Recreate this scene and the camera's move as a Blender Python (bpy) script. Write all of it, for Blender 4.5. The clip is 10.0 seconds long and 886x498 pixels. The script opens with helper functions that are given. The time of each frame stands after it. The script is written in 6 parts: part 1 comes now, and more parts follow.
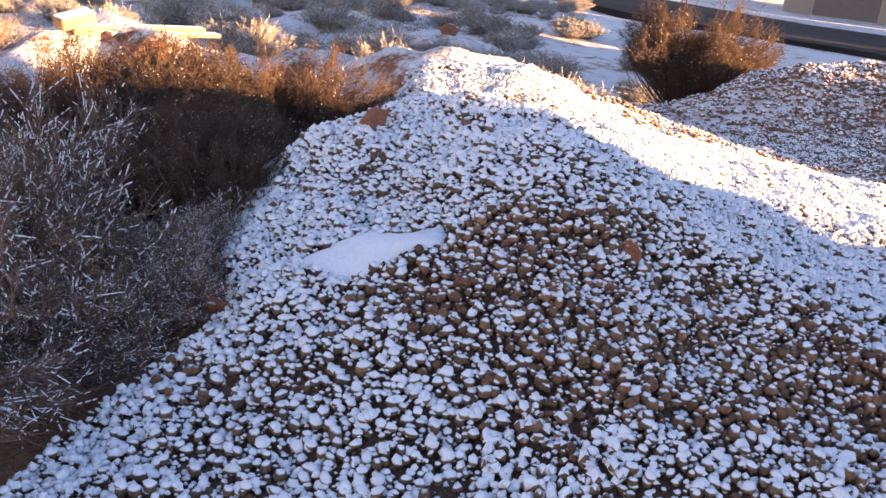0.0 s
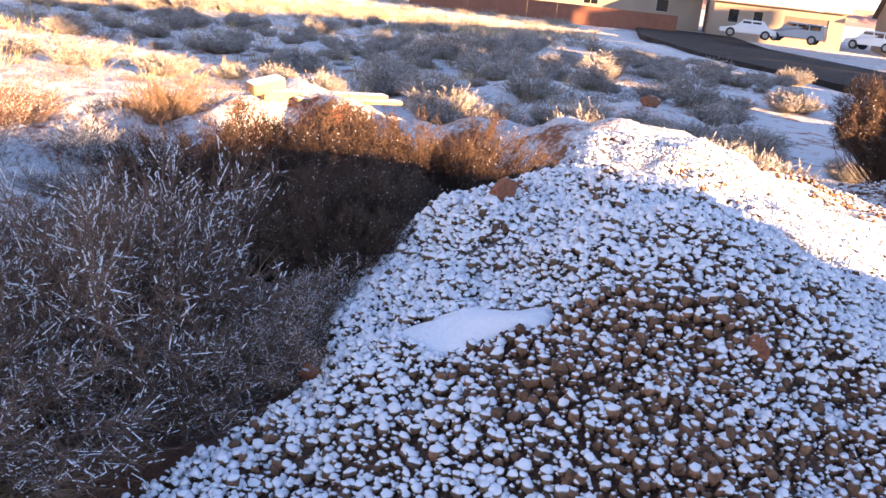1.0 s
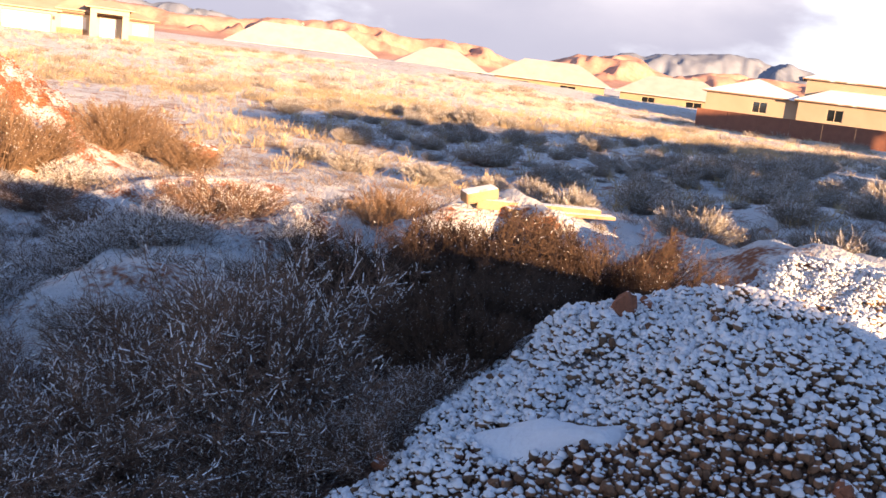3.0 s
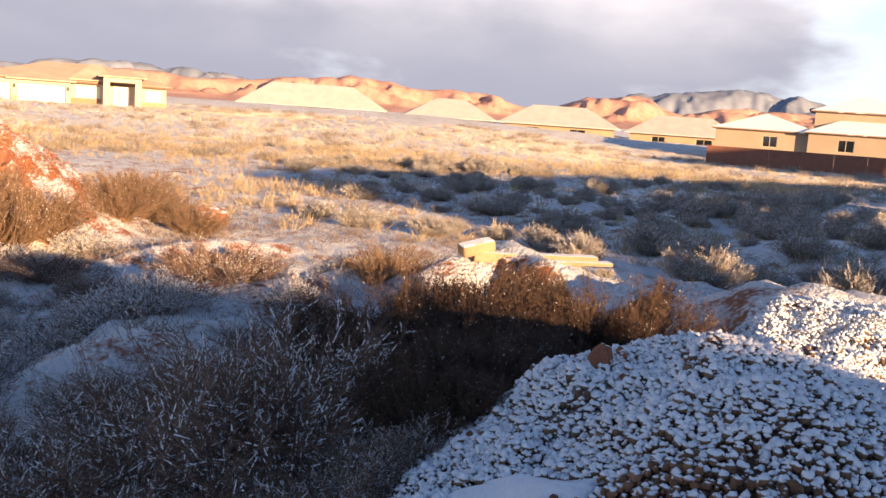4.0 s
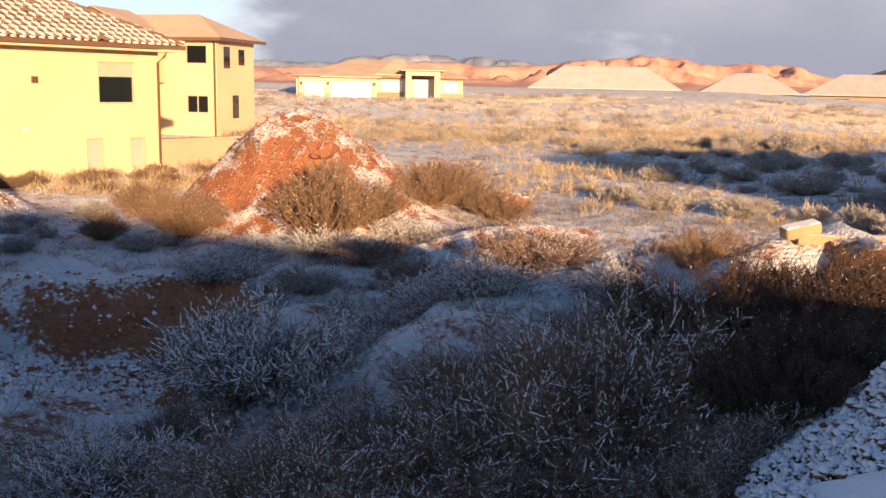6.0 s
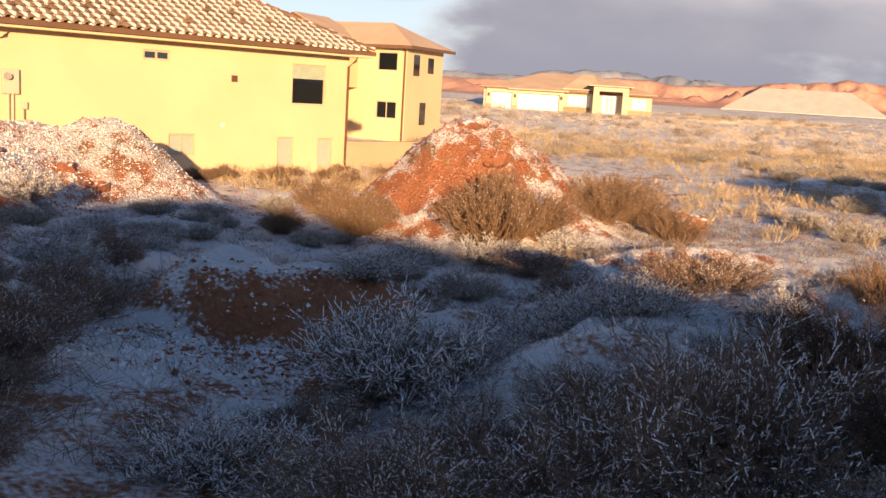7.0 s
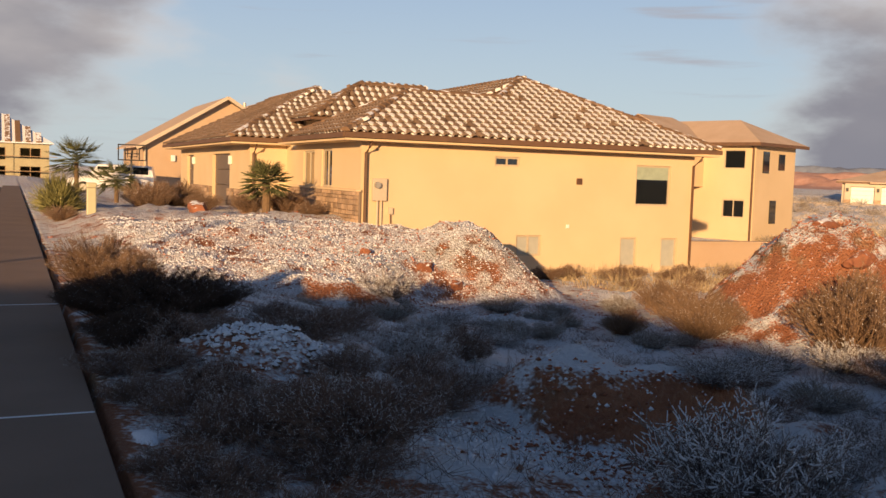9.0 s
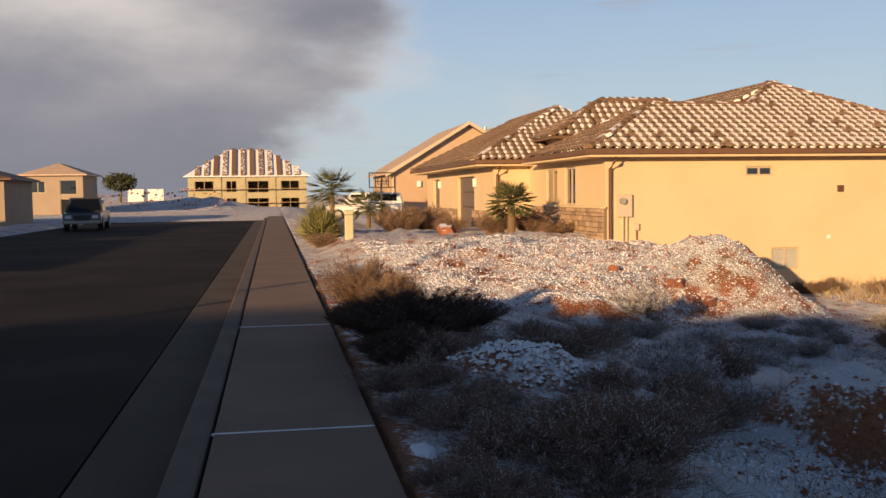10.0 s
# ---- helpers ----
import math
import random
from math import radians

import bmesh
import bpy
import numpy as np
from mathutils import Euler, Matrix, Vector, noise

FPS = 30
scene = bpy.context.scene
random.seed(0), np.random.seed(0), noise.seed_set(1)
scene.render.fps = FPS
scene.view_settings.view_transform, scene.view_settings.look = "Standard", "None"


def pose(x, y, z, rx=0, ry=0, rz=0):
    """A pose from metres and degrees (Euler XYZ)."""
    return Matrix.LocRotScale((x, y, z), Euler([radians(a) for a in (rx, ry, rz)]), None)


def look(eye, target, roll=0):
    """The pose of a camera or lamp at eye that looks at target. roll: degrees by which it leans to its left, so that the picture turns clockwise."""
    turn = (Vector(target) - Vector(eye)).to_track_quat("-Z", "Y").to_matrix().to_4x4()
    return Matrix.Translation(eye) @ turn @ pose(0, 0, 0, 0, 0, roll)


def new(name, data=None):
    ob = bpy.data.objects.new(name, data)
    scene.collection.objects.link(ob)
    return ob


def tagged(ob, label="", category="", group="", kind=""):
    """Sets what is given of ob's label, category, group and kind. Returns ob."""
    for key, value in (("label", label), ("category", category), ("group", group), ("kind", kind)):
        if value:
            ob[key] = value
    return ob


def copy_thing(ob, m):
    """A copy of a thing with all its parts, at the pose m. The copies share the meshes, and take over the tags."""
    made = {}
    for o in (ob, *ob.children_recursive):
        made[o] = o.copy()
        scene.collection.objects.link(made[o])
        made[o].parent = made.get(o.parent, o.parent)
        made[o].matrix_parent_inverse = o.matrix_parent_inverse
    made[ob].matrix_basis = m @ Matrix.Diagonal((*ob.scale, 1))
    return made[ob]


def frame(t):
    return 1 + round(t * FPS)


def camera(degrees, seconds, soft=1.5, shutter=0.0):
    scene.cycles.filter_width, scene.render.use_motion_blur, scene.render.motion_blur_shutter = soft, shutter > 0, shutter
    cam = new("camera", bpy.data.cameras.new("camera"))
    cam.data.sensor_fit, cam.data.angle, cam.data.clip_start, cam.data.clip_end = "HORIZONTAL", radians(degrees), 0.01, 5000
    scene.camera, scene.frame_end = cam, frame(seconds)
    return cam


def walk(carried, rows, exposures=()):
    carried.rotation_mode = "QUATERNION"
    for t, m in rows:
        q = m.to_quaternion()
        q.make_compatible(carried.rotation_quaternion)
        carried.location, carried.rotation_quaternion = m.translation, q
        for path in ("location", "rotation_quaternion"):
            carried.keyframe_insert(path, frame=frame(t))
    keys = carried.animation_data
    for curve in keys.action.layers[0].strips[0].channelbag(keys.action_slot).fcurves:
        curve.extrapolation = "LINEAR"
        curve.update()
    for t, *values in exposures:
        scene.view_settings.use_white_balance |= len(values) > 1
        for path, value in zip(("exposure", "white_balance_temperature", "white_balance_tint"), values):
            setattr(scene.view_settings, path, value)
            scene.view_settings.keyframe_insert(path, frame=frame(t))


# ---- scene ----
cam = camera(49.27, 10.0, soft=1.5)
PATH = [
    (0, (-0.086, 1.289, 1.593), (9.120, -1.083, -1.508), 6.92),
    (0.5, (-0.054, 1.050, 1.604), (9.426, 0.282, -1.483), 5.73),
    (1, (0.064, 0.868, 1.611), (9.698, 0.650, -1.059), 6.43),
    (1.5, (0.163, 0.601, 1.620), (9.751, 1.758, -0.976), 7.22),
    (2, (0.174, 0.454, 1.622), (9.868, 1.992, -0.293), 9.05),
    (2.5, (0.118, 0.284, 1.634), (9.697, 2.483, -0.209), 8.16),
    (2.7, (0.135, 0.206, 1.642), (9.622, 2.731, -0.263), 7.68),
    (3.8, (0.111, -0.062, 1.734), (9.539, 2.915, 0.231), 5.04),
    (4, (0.096, -0.104, 1.755), (9.541, 2.883, 0.389), 4.01),
    (4.5, (0.097, -0.113, 1.772), (9.607, 2.818, 0.784), 1.92),
    (5, (0.055, -0.069, 1.761), (9.351, 3.489, 0.798), 0.80),
    (5.5, (-0.018, 0.015, 1.761), (8.840, 4.457, 0.416), 0.96),
    (6, (-0.061, 0.079, 1.759), (8.037, 5.705, 0.093), 1.06),
    (6.2, (-0.070, 0.093, 1.753), (7.786, 6.036, 0.034), 2.71),
    (7.3, (0.271, 0.016, 1.685), (6.723, 7.515, 0.225), 2.90),
    (7.5, (0.258, 0.015, 1.691), (6.326, 7.845, 0.329), 2.83),
    (8, (0.243, 0.023, 1.696), (5.447, 8.489, 0.579), 2.39),
    (8.5, (0.221, -0.006, 1.714), (4.926, 8.769, 0.794), 2.18),
    (9, (0.150, -0.020, 1.718), (4.227, 9.081, 0.976), 1.86),
    (9.5, (0.062, -0.039, 1.722), (3.026, 9.491, 1.098), 0.71),
    (10, (-0.020, 0.004, 1.706), (1.701, 9.838, 1.131), -0.66),
]
walk(cam, [(t, look(eye, target, roll)) for t, eye, target, roll in PATH],
     exposures=[(0, 2.75, 7500, 22), (1.5, 2.9, 6700, 21), (2.5, 2.22, 6600, 18), (4.0, 1.56, 6500, 13), (5.0, 1.24, 6500, 12), (6.0, 1.28, 6400, 12), (7.5, 1.02, 6850, 13), (8.5, 0.68, 6900, 13), (9.0, 0.58, 6800, 11), (10.0, 0.55, 6600, 10)])

# ---- light: low winter sun behind the walker, blue sky with a cloud bank ----
SUN_TO = Vector((0.62, 0.78, 0.0)).normalized()
SUN_EL = radians(9.0)
sun_data = bpy.data.lights.new("sun", "SUN")
sun_data.energy, sun_data.angle, sun_data.color = 5.0, radians(0.6), (1.0, 0.635, 0.32)
sun = new("sun", sun_data)
ray = Vector((SUN_TO.x * math.cos(SUN_EL), SUN_TO.y * math.cos(SUN_EL), -math.sin(SUN_EL)))
sun.matrix_world = look((-40, -50, 40), Vector((-40, -50, 40)) + ray)

world = bpy.data.worlds.new("sky")
scene.world = world
world.use_nodes = True
wn, wl = world.node_tree.nodes, world.node_tree.links
wn.clear()


def wnode(kind, **values):
    n = wn.new(kind)
    for k, v in values.items():
        n.inputs[k].default_value = v
    return n


w_out, w_bg = wn.new("ShaderNodeOutputWorld"), wn.new("ShaderNodeBackground")
sky = wn.new("ShaderNodeTexSky")
sky.sky_type, sky.sun_disc = "NISHITA", False
sky.sun_elevation, sky.sun_rotation = radians(9), math.atan2(-SUN_TO.x, -SUN_TO.y)
sky.air_density, sky.dust_density, sky.ozone_density = 1.0, 0.6, 2.0
w_co, w_map = wn.new("ShaderNodeTexCoord"), wn.new("ShaderNodeMapping")
w_map.inputs["Scale"].default_value = (1.8, 1.8, 4.2)
w_map.inputs["Location"].default_value = (0.4, 0.1, 0.0)
wl.new(w_co.outputs["Generated"], w_map.inputs["Vector"])


def w_math(op, a, b=0.0, c=0.0):
    n = wn.new("ShaderNodeMath")
    n.operation = op
    for i, v in enumerate((a, b, c)):
        if isinstance(v, (int, float)):
            n.inputs[i].default_value = v
        else:
            wl.new(v, n.inputs[i])
    return n.outputs[0]


def w_range(v, a, b, lo=0.0, hi=1.0):
    n = wn.new("ShaderNodeMapRange")
    n.interpolation_type = "SMOOTHSTEP"
    for key, x in (("From Min", a), ("From Max", b), ("To Min", lo), ("To Max", hi)):
        n.inputs[key].default_value = x
    wl.new(v, n.inputs["Value"])
    return n.outputs["Result"]


def w_mixed(f, a, b):
    n = wn.new("ShaderNodeMix")
    n.data_type = "RGBA"
    if isinstance(f, float):
        n.inputs["Factor"].default_value = f
    else:
        wl.new(f, n.inputs["Factor"])
    for key, v in (("A", a), ("B", b)):
        if isinstance(v, tuple):
            n.inputs[key].default_value = (*v, 1)
        else:
            wl.new(v, n.inputs[key])
    return n.outputs["Result"]


def w_noise_of(scale, detail, rough):
    n = wnode("ShaderNodeTexNoise", Scale=scale, Detail=detail, Roughness=rough)
    wl.new(w_map.outputs["Vector"], n.inputs["Vector"])
    return n.outputs["Fac"]


def w_toward(x, y, z, a, b):
    """How near the direction of view lies to a direction of the sky."""
    n = wn.new("ShaderNodeVectorMath")
    n.operation = "DOT_PRODUCT"
    n.inputs[1].default_value = Vector((x, y, z)).normalized()
    wl.new(w_co.outputs["Generated"], n.inputs[0])
    return w_range(n.outputs["Value"], a, b)


w_sep = wn.new("ShaderNodeSeparateXYZ")
wl.new(w_co.outputs["Generated"], w_sep.inputs["Vector"])
# clear sky: blue above, paler towards the horizon
clear = w_mixed(w_range(w_sep.outputs["Z"], 0.0, 0.45), (6.4, 7.7, 9.0), (2.2, 4.2, 8.6))
clear = w_mixed(0.72, sky.outputs["Color"], clear)
# cloud banks over the red hills and down the street, thin streaks elsewhere
bank = w_math("MULTIPLY", w_toward(0.92, 0.36, 0.14, 0.83, 0.985), 0.3)
bank = w_math("MAXIMUM", bank, w_math("MULTIPLY", w_toward(-0.3, 0.94, 0.2, 0.86, 1.0), 0.42))
amount = w_math("ADD", w_noise_of(1.25, 9.0, 0.52), bank)
amount = w_range(amount, 0.58, 0.74)
lit = w_range(w_noise_of(1.7, 6.0, 0.5), 0.3, 0.8)
lit = w_math("MULTIPLY", lit, w_range(w_sep.outputs["Z"], 0.02, 0.17, 0.05, 1.0))
edge = w_math("SUBTRACT", 1.0, amount)
lit = w_math("MINIMUM", w_math("ADD", lit, w_math("MULTIPLY", edge, 0.7)), 1.0)
cloud = w_mixed(lit, (2.7, 2.75, 3.3), (8.2, 7.6, 7.3))
whole = w_mixed(amount, clear, cloud)
# thin grey streaks in the clear part
w_flat = wn.new("ShaderNodeMapping")
w_flat.inputs["Scale"].default_value = (2.6, 2.6, 34.0)
wl.new(w_co.outputs["Generated"], w_flat.inputs["Vector"])
w_streak = wnode("ShaderNodeTexNoise", Scale=1.6, Detail=5.0, Roughness=0.5)
wl.new(w_flat.outputs["Vector"], w_streak.inputs["Vector"])
whole = w_mixed(w_math("MULTIPLY", w_math("MULTIPLY", w_range(w_streak.outputs["Fac"], 0.58, 0.72), 0.75), edge), whole, (4.6, 4.6, 5.2))
# the sky darkens towards the zenith
dome = wn.new("ShaderNodeVectorMath")
dome.operation = "SCALE"
wl.new(whole, dome.inputs[0])
wl.new(w_range(w_sep.outputs["Z"], 0.2, 0.62, 1.0, 0.26), dome.inputs["Scale"])
wl.new(dome.outputs["Vector"], w_bg.inputs["Color"])
w_bg.inputs["Strength"].default_value = 0.06
wl.new(w_bg.outputs["Background"], w_out.inputs["Surface"])


# ---- materials ----
def mat(name, c1, c2=None, scale=4.0, rough=0.8, bump=0.15, metal=0.0, snow=None, snow_scale=9.0, fine=60.0, glass=0.0, vary=0.0, coat=0.0):
    """Two scales of colour, relief, and where wanted snow lying on the faces that look up (snow: how much, about 0 to 1)."""
    m = bpy.data.materials.new(name)
    m.use_nodes = True
    nt = m.node_tree
    N, L = nt.nodes, nt.links
    b = N["Principled BSDF"]
    b.inputs["Roughness"].default_value, b.inputs["Metallic"].default_value = rough, metal
    b.inputs["Transmission Weight"].default_value = glass
    b.inputs["Coat Weight"].default_value = coat
    c2 = c2 or tuple(v * 0.75 for v in c1)
    geo = N.new("ShaderNodeNewGeometry")
    n1, n2 = N.new("ShaderNodeTexNoise"), N.new("ShaderNodeTexNoise")
    n1.inputs["Scale"].default_value, n1.inputs["Detail"].default_value = scale, 6
    n2.inputs["Scale"].default_value, n2.inputs["Detail"].default_value = fine, 4
    for n in (n1, n2):
        L.new(geo.outputs["Position"], n.inputs["Vector"])
    add = N.new("ShaderNodeMath")
    add.operation = "MULTIPLY_ADD"
    add.inputs[1].default_value, add.inputs[2].default_value = 0.5, -0.02
    both = N.new("ShaderNodeMath")
    both.operation = "ADD"
    L.new(n1.outputs["Fac"], both.inputs[0])
    L.new(n2.outputs["Fac"], both.inputs[1])
    L.new(both.outputs[0], add.inputs[0])
    ramp = N.new("ShaderNodeValToRGB")
    ramp.color_ramp.elements[0].position, ramp.color_ramp.elements[1].position = 0.36, 0.62
    ramp.color_ramp.elements[0].color, ramp.color_ramp.elements[1].color = (*c2, 1), (*c1, 1)
    L.new(add.outputs[0], ramp.inputs["Fac"])
    col = ramp.outputs["Color"]
    if vary:
        info, hue = N.new("ShaderNodeObjectInfo"), N.new("ShaderNodeHueSaturation")
        isl = N.new("ShaderNodeMath")
        isl.operation = "ADD"
        frac = N.new("ShaderNodeMath")
        frac.operation = "FRACT"
        L.new(info.outputs["Random"], isl.inputs[0])
        L.new(geo.outputs["Random Per Island"], isl.inputs[1])
        L.new(isl.outputs[0], frac.inputs[0])
        rng = N.new("ShaderNodeMapRange")
        rng.inputs["To Min"].default_value, rng.inputs["To Max"].default_value = 1 - vary, 1 + vary
        L.new(frac.outputs[0], rng.inputs["Value"])
        L.new(rng.outputs["Result"], hue.inputs["Value"])
        L.new(col, hue.inputs["Color"])
        col = hue.outputs["Color"]
    if snow is not None:
        n3 = N.new("ShaderNodeTexNoise")
        n3.inputs["Scale"].default_value, n3.inputs["Detail"].default_value = snow_scale, 5
        L.new(geo.outputs["Position"], n3.inputs["Vector"])
        sep = N.new("ShaderNodeSeparateXYZ")
        L.new(geo.outputs["Normal"], sep.inputs["Vector"])
        s1 = N.new("ShaderNodeMath")
        s1.operation = "MULTIPLY_ADD"
        L.new(n3.outputs["Fac"], s1.inputs[0])
        s1.inputs[1].default_value = 1.6
        L.new(sep.outputs["Z"], s1.inputs[2])
        if vary:
            s2 = N.new("ShaderNodeMath")
            s2.operation = "MULTIPLY_ADD"
            L.new(frac.outputs[0], s2.inputs[0])
            s2.inputs[1].default_value = 0.8
            s3 = N.new("ShaderNodeMath")
            s3.operation = "SUBTRACT"
            s3.inputs[1].default_value = 0.4
            L.new(s1.outputs[0], s3.inputs[0])
            L.new(s3.outputs[0], s2.inputs[2])
            s1 = s2
        sr = N.new("ShaderNodeMapRange")
        sr.inputs["From Min"].default_value, sr.inputs["From Max"].default_value = 1.9 - snow, 2.1 - snow
        L.new(s1.outputs[0], sr.inputs["Value"])
        mx = N.new("ShaderNodeMix")
        mx.data_type = "RGBA"
        L.new(sr.outputs["Result"], mx.inputs["Factor"])
        L.new(col, mx.inputs["A"])
        mx.inputs["B"].default_value = (0.83, 0.85, 0.88, 1)
        col = mx.outputs["Result"]
    L.new(col, b.inputs["Base Color"])
    if bump:
        bp = N.new("ShaderNodeBump")
        bp.inputs["Strength"].default_value, bp.inputs["Distance"].default_value = bump, 0.02
        L.new(both.outputs[0], bp.inputs["Height"])
        L.new(bp.outputs["Normal"], b.inputs["Normal"])
    return m


M_STUCCO = mat("stucco_tan", (0.66, 0.51, 0.325), (0.59, 0.45, 0.275), 0.6, 0.9, 0.25, fine=120)
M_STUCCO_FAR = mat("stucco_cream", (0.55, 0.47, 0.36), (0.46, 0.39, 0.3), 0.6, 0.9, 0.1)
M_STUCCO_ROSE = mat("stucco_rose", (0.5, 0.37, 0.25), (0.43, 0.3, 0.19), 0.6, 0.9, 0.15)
# darkened stucco: shade on far walls is put into the colour
M_STUCCO_SHADE = mat("stucco_shaded", (0.36, 0.29, 0.22), (0.3, 0.24, 0.18), 0.6, 0.9, 0.1)
M_TRIM = mat("trim_brown", (0.16, 0.085, 0.045), (0.11, 0.06, 0.035), 3, 0.6, 0.1)
M_PIPE = mat("downspout_brown", (0.12, 0.06, 0.03), (0.09, 0.045, 0.025), 5, 0.45, 0.05)
M_TILE = mat("roof_tile", (0.27, 0.185, 0.125), (0.16, 0.105, 0.07), 0.5, 0.85, 0.2, vary=0.2)
M_ROOFSNOW = mat("roof_snow", (0.84, 0.83, 0.8), (0.74, 0.72, 0.68), 3, 0.8, 0.2)
M_CAP = mat("ridge_tile", (0.22, 0.13, 0.075), (0.15, 0.09, 0.05), 5, 0.85, 0.2, snow=0.1, snow_scale=3, vary=0.2)
M_ROOF_FAR = mat("roof_under_snow", (0.3, 0.2, 0.14), (0.24, 0.15, 0.1), 2, 0.9, 0.1, snow=0.95, snow_scale=0.8)
M_ROOF_TAN = mat("roof_half_snowed", (0.52, 0.49, 0.47), (0.42, 0.39, 0.37), 0.8, 0.9, 0.1)
# dimmer copy of the tan stucco, weaker light painted into it
M_STUCCO_DIM = mat("stucco_tan_dimmed", (0.36, 0.27, 0.18), (0.28, 0.21, 0.14), 0.6, 0.9, 0.1)
M_ROOF_WARM = mat("roof_thin_snow", (0.6, 0.46, 0.35), (0.48, 0.35, 0.25), 0.8, 0.9, 0.1)
M_GLASS = mat("window_glass", (0.012, 0.014, 0.016), (0.008, 0.01, 0.012), 1, 0.04, 0.0, glass=0.0, coat=1.0)
M_BLIND = mat("window_blind", (0.42, 0.42, 0.36), (0.35, 0.36, 0.32), 4, 0.5, 0.1)
M_FRAME = mat("window_frame", (0.5, 0.42, 0.3), (0.42, 0.35, 0.25), 8, 0.5, 0.05)
M_WHITE = mat("white_paint", (0.8, 0.78, 0.74), (0.74, 0.72, 0.68), 2, 0.55, 0.05)
M_GARAGE = mat("garage_door_brown", (0.17, 0.13, 0.1), (0.13, 0.1, 0.08), 3, 0.5, 0.05)
M_STONE = mat("ledge_stone", (0.46, 0.33, 0.22), (0.29, 0.19, 0.12), 6, 0.9, 0.5, vary=0.35)
M_MORTAR = mat("mortar", (0.25, 0.19, 0.14), None, 6, 0.95, 0.3)
M_BLOCK = mat("red_block_wall", (0.28, 0.12, 0.075), (0.22, 0.09, 0.06), 2, 0.9, 0.2)
M_WOOD = mat("weathered_wood", (0.42, 0.29, 0.17), (0.28, 0.18, 0.1), 3, 0.8, 0.4, snow=0.55, snow_scale=7)
M_STUD = mat("house_wrap_yellow", (0.42, 0.38, 0.24), (0.34, 0.3, 0.19), 1, 0.85, 0.1)
# near-black that stands in for the darkness inside the houses
M_DARK = mat("unlit_inside", (0.03, 0.03, 0.03), (0.02, 0.02, 0.02), 3, 0.8, 0.0)
M_ASPHALT = mat("asphalt", (0.04, 0.034, 0.033), (0.011, 0.0098, 0.0095), 0.35, 0.85, 0.4, fine=150)
M_ASPHALT.node_tree.nodes["Principled BSDF"].inputs["Specular IOR Level"].default_value = 0.12
M_CONCRETE = mat("pavement_concrete", (0.25, 0.165, 0.115), (0.175, 0.115, 0.08), 0.8, 0.85, 0.2, fine=140)
M_GUTTER = mat("gutter_concrete", (0.1, 0.07, 0.052), (0.05, 0.036, 0.028), 0.9, 0.9, 0.3, fine=110)
M_KERB = mat("kerb_concrete", (0.165, 0.125, 0.098), (0.1, 0.075, 0.06), 1.5, 0.85, 0.3, fine=120)
M_REDROCK = mat("red_sandstone", (0.32, 0.125, 0.065), (0.2, 0.075, 0.04), 4, 0.9, 0.6, snow=0.3, snow_scale=8)
M_PEBBLE = mat("gravel_stone", (0.25, 0.15, 0.085), (0.13, 0.075, 0.042), 12, 0.85, 0.4, snow=0.95, snow_scale=9, vary=0.4)
M_BARE = mat("bare_gravel_stone", (0.29, 0.15, 0.08), (0.13, 0.065, 0.036), 12, 0.85, 0.4, snow=0.42, snow_scale=5, vary=0.4)
M_SNOWCLOD = mat("snow", (0.84, 0.86, 0.89), (0.76, 0.78, 0.82), 8, 0.75, 0.3)
M_TWIG_DARK = mat("dark_brown_twig", (0.115, 0.068, 0.042), (0.066, 0.037, 0.024), 12, 0.85, 0.0, vary=0.35)
M_TWIG_GREY = mat("grey_brown_twig", (0.3, 0.24, 0.205), (0.17, 0.13, 0.105), 12, 0.85, 0.0, vary=0.35, snow=0.05)
M_TWIG_BROWN = mat("brown_twig", (0.28, 0.18, 0.13), (0.165, 0.1, 0.07), 12, 0.85, 0.0, vary=0.4)
M_TWIG_TAN = mat("tan_twig", (0.3, 0.195, 0.12), (0.19, 0.115, 0.07), 12, 0.85, 0.0, vary=0.35)
M_SAGE = mat("sage_twig", (0.36, 0.315, 0.27), (0.23, 0.19, 0.15), 6, 0.85, 0.0, vary=0.4, snow=0.1, snow_scale=3)
M_STRAW = mat("dry_grass", (0.6, 0.48, 0.3), (0.42, 0.31, 0.17), 1.5, 0.85, 0.0, vary=0.3)
M_PALM = mat("palm_frond", (0.12, 0.13, 0.05), (0.08, 0.085, 0.03), 6, 0.7, 0.0, vary=0.3)
M_YUCCA = mat("yucca_leaf", (0.3, 0.28, 0.1), (0.2, 0.19, 0.07), 6, 0.7, 0.0, vary=0.3)
M_BARK = mat("palm_bark", (0.2, 0.13, 0.07), (0.12, 0.075, 0.04), 12, 0.9, 0.6)
M_PEDESTAL = mat("utility_pedestal", (0.5, 0.47, 0.3), (0.45, 0.42, 0.27), 4, 0.5, 0.05)
M_METAL = mat("grey_metal", (0.4, 0.38, 0.34), (0.33, 0.31, 0.28), 6, 0.45, 0.05, metal=0.3)
M_BLACK = mat("black_metal", (0.02, 0.02, 0.022), (0.03, 0.03, 0.03), 6, 0.5, 0.05)
M_TYRE = mat("tyre_rubber", (0.02, 0.02, 0.02), (0.03, 0.028, 0.026), 9, 0.85, 0.1)
M_CAR_WHITE = mat("car_paint_white", (0.75, 0.75, 0.74), (0.7, 0.7, 0.69), 1, 0.3, 0.0, coat=0.6)
M_CAR_DARK = mat("car_paint_dark", (0.05, 0.055, 0.065), (0.04, 0.045, 0.05), 1, 0.3, 0.0, coat=0.6)
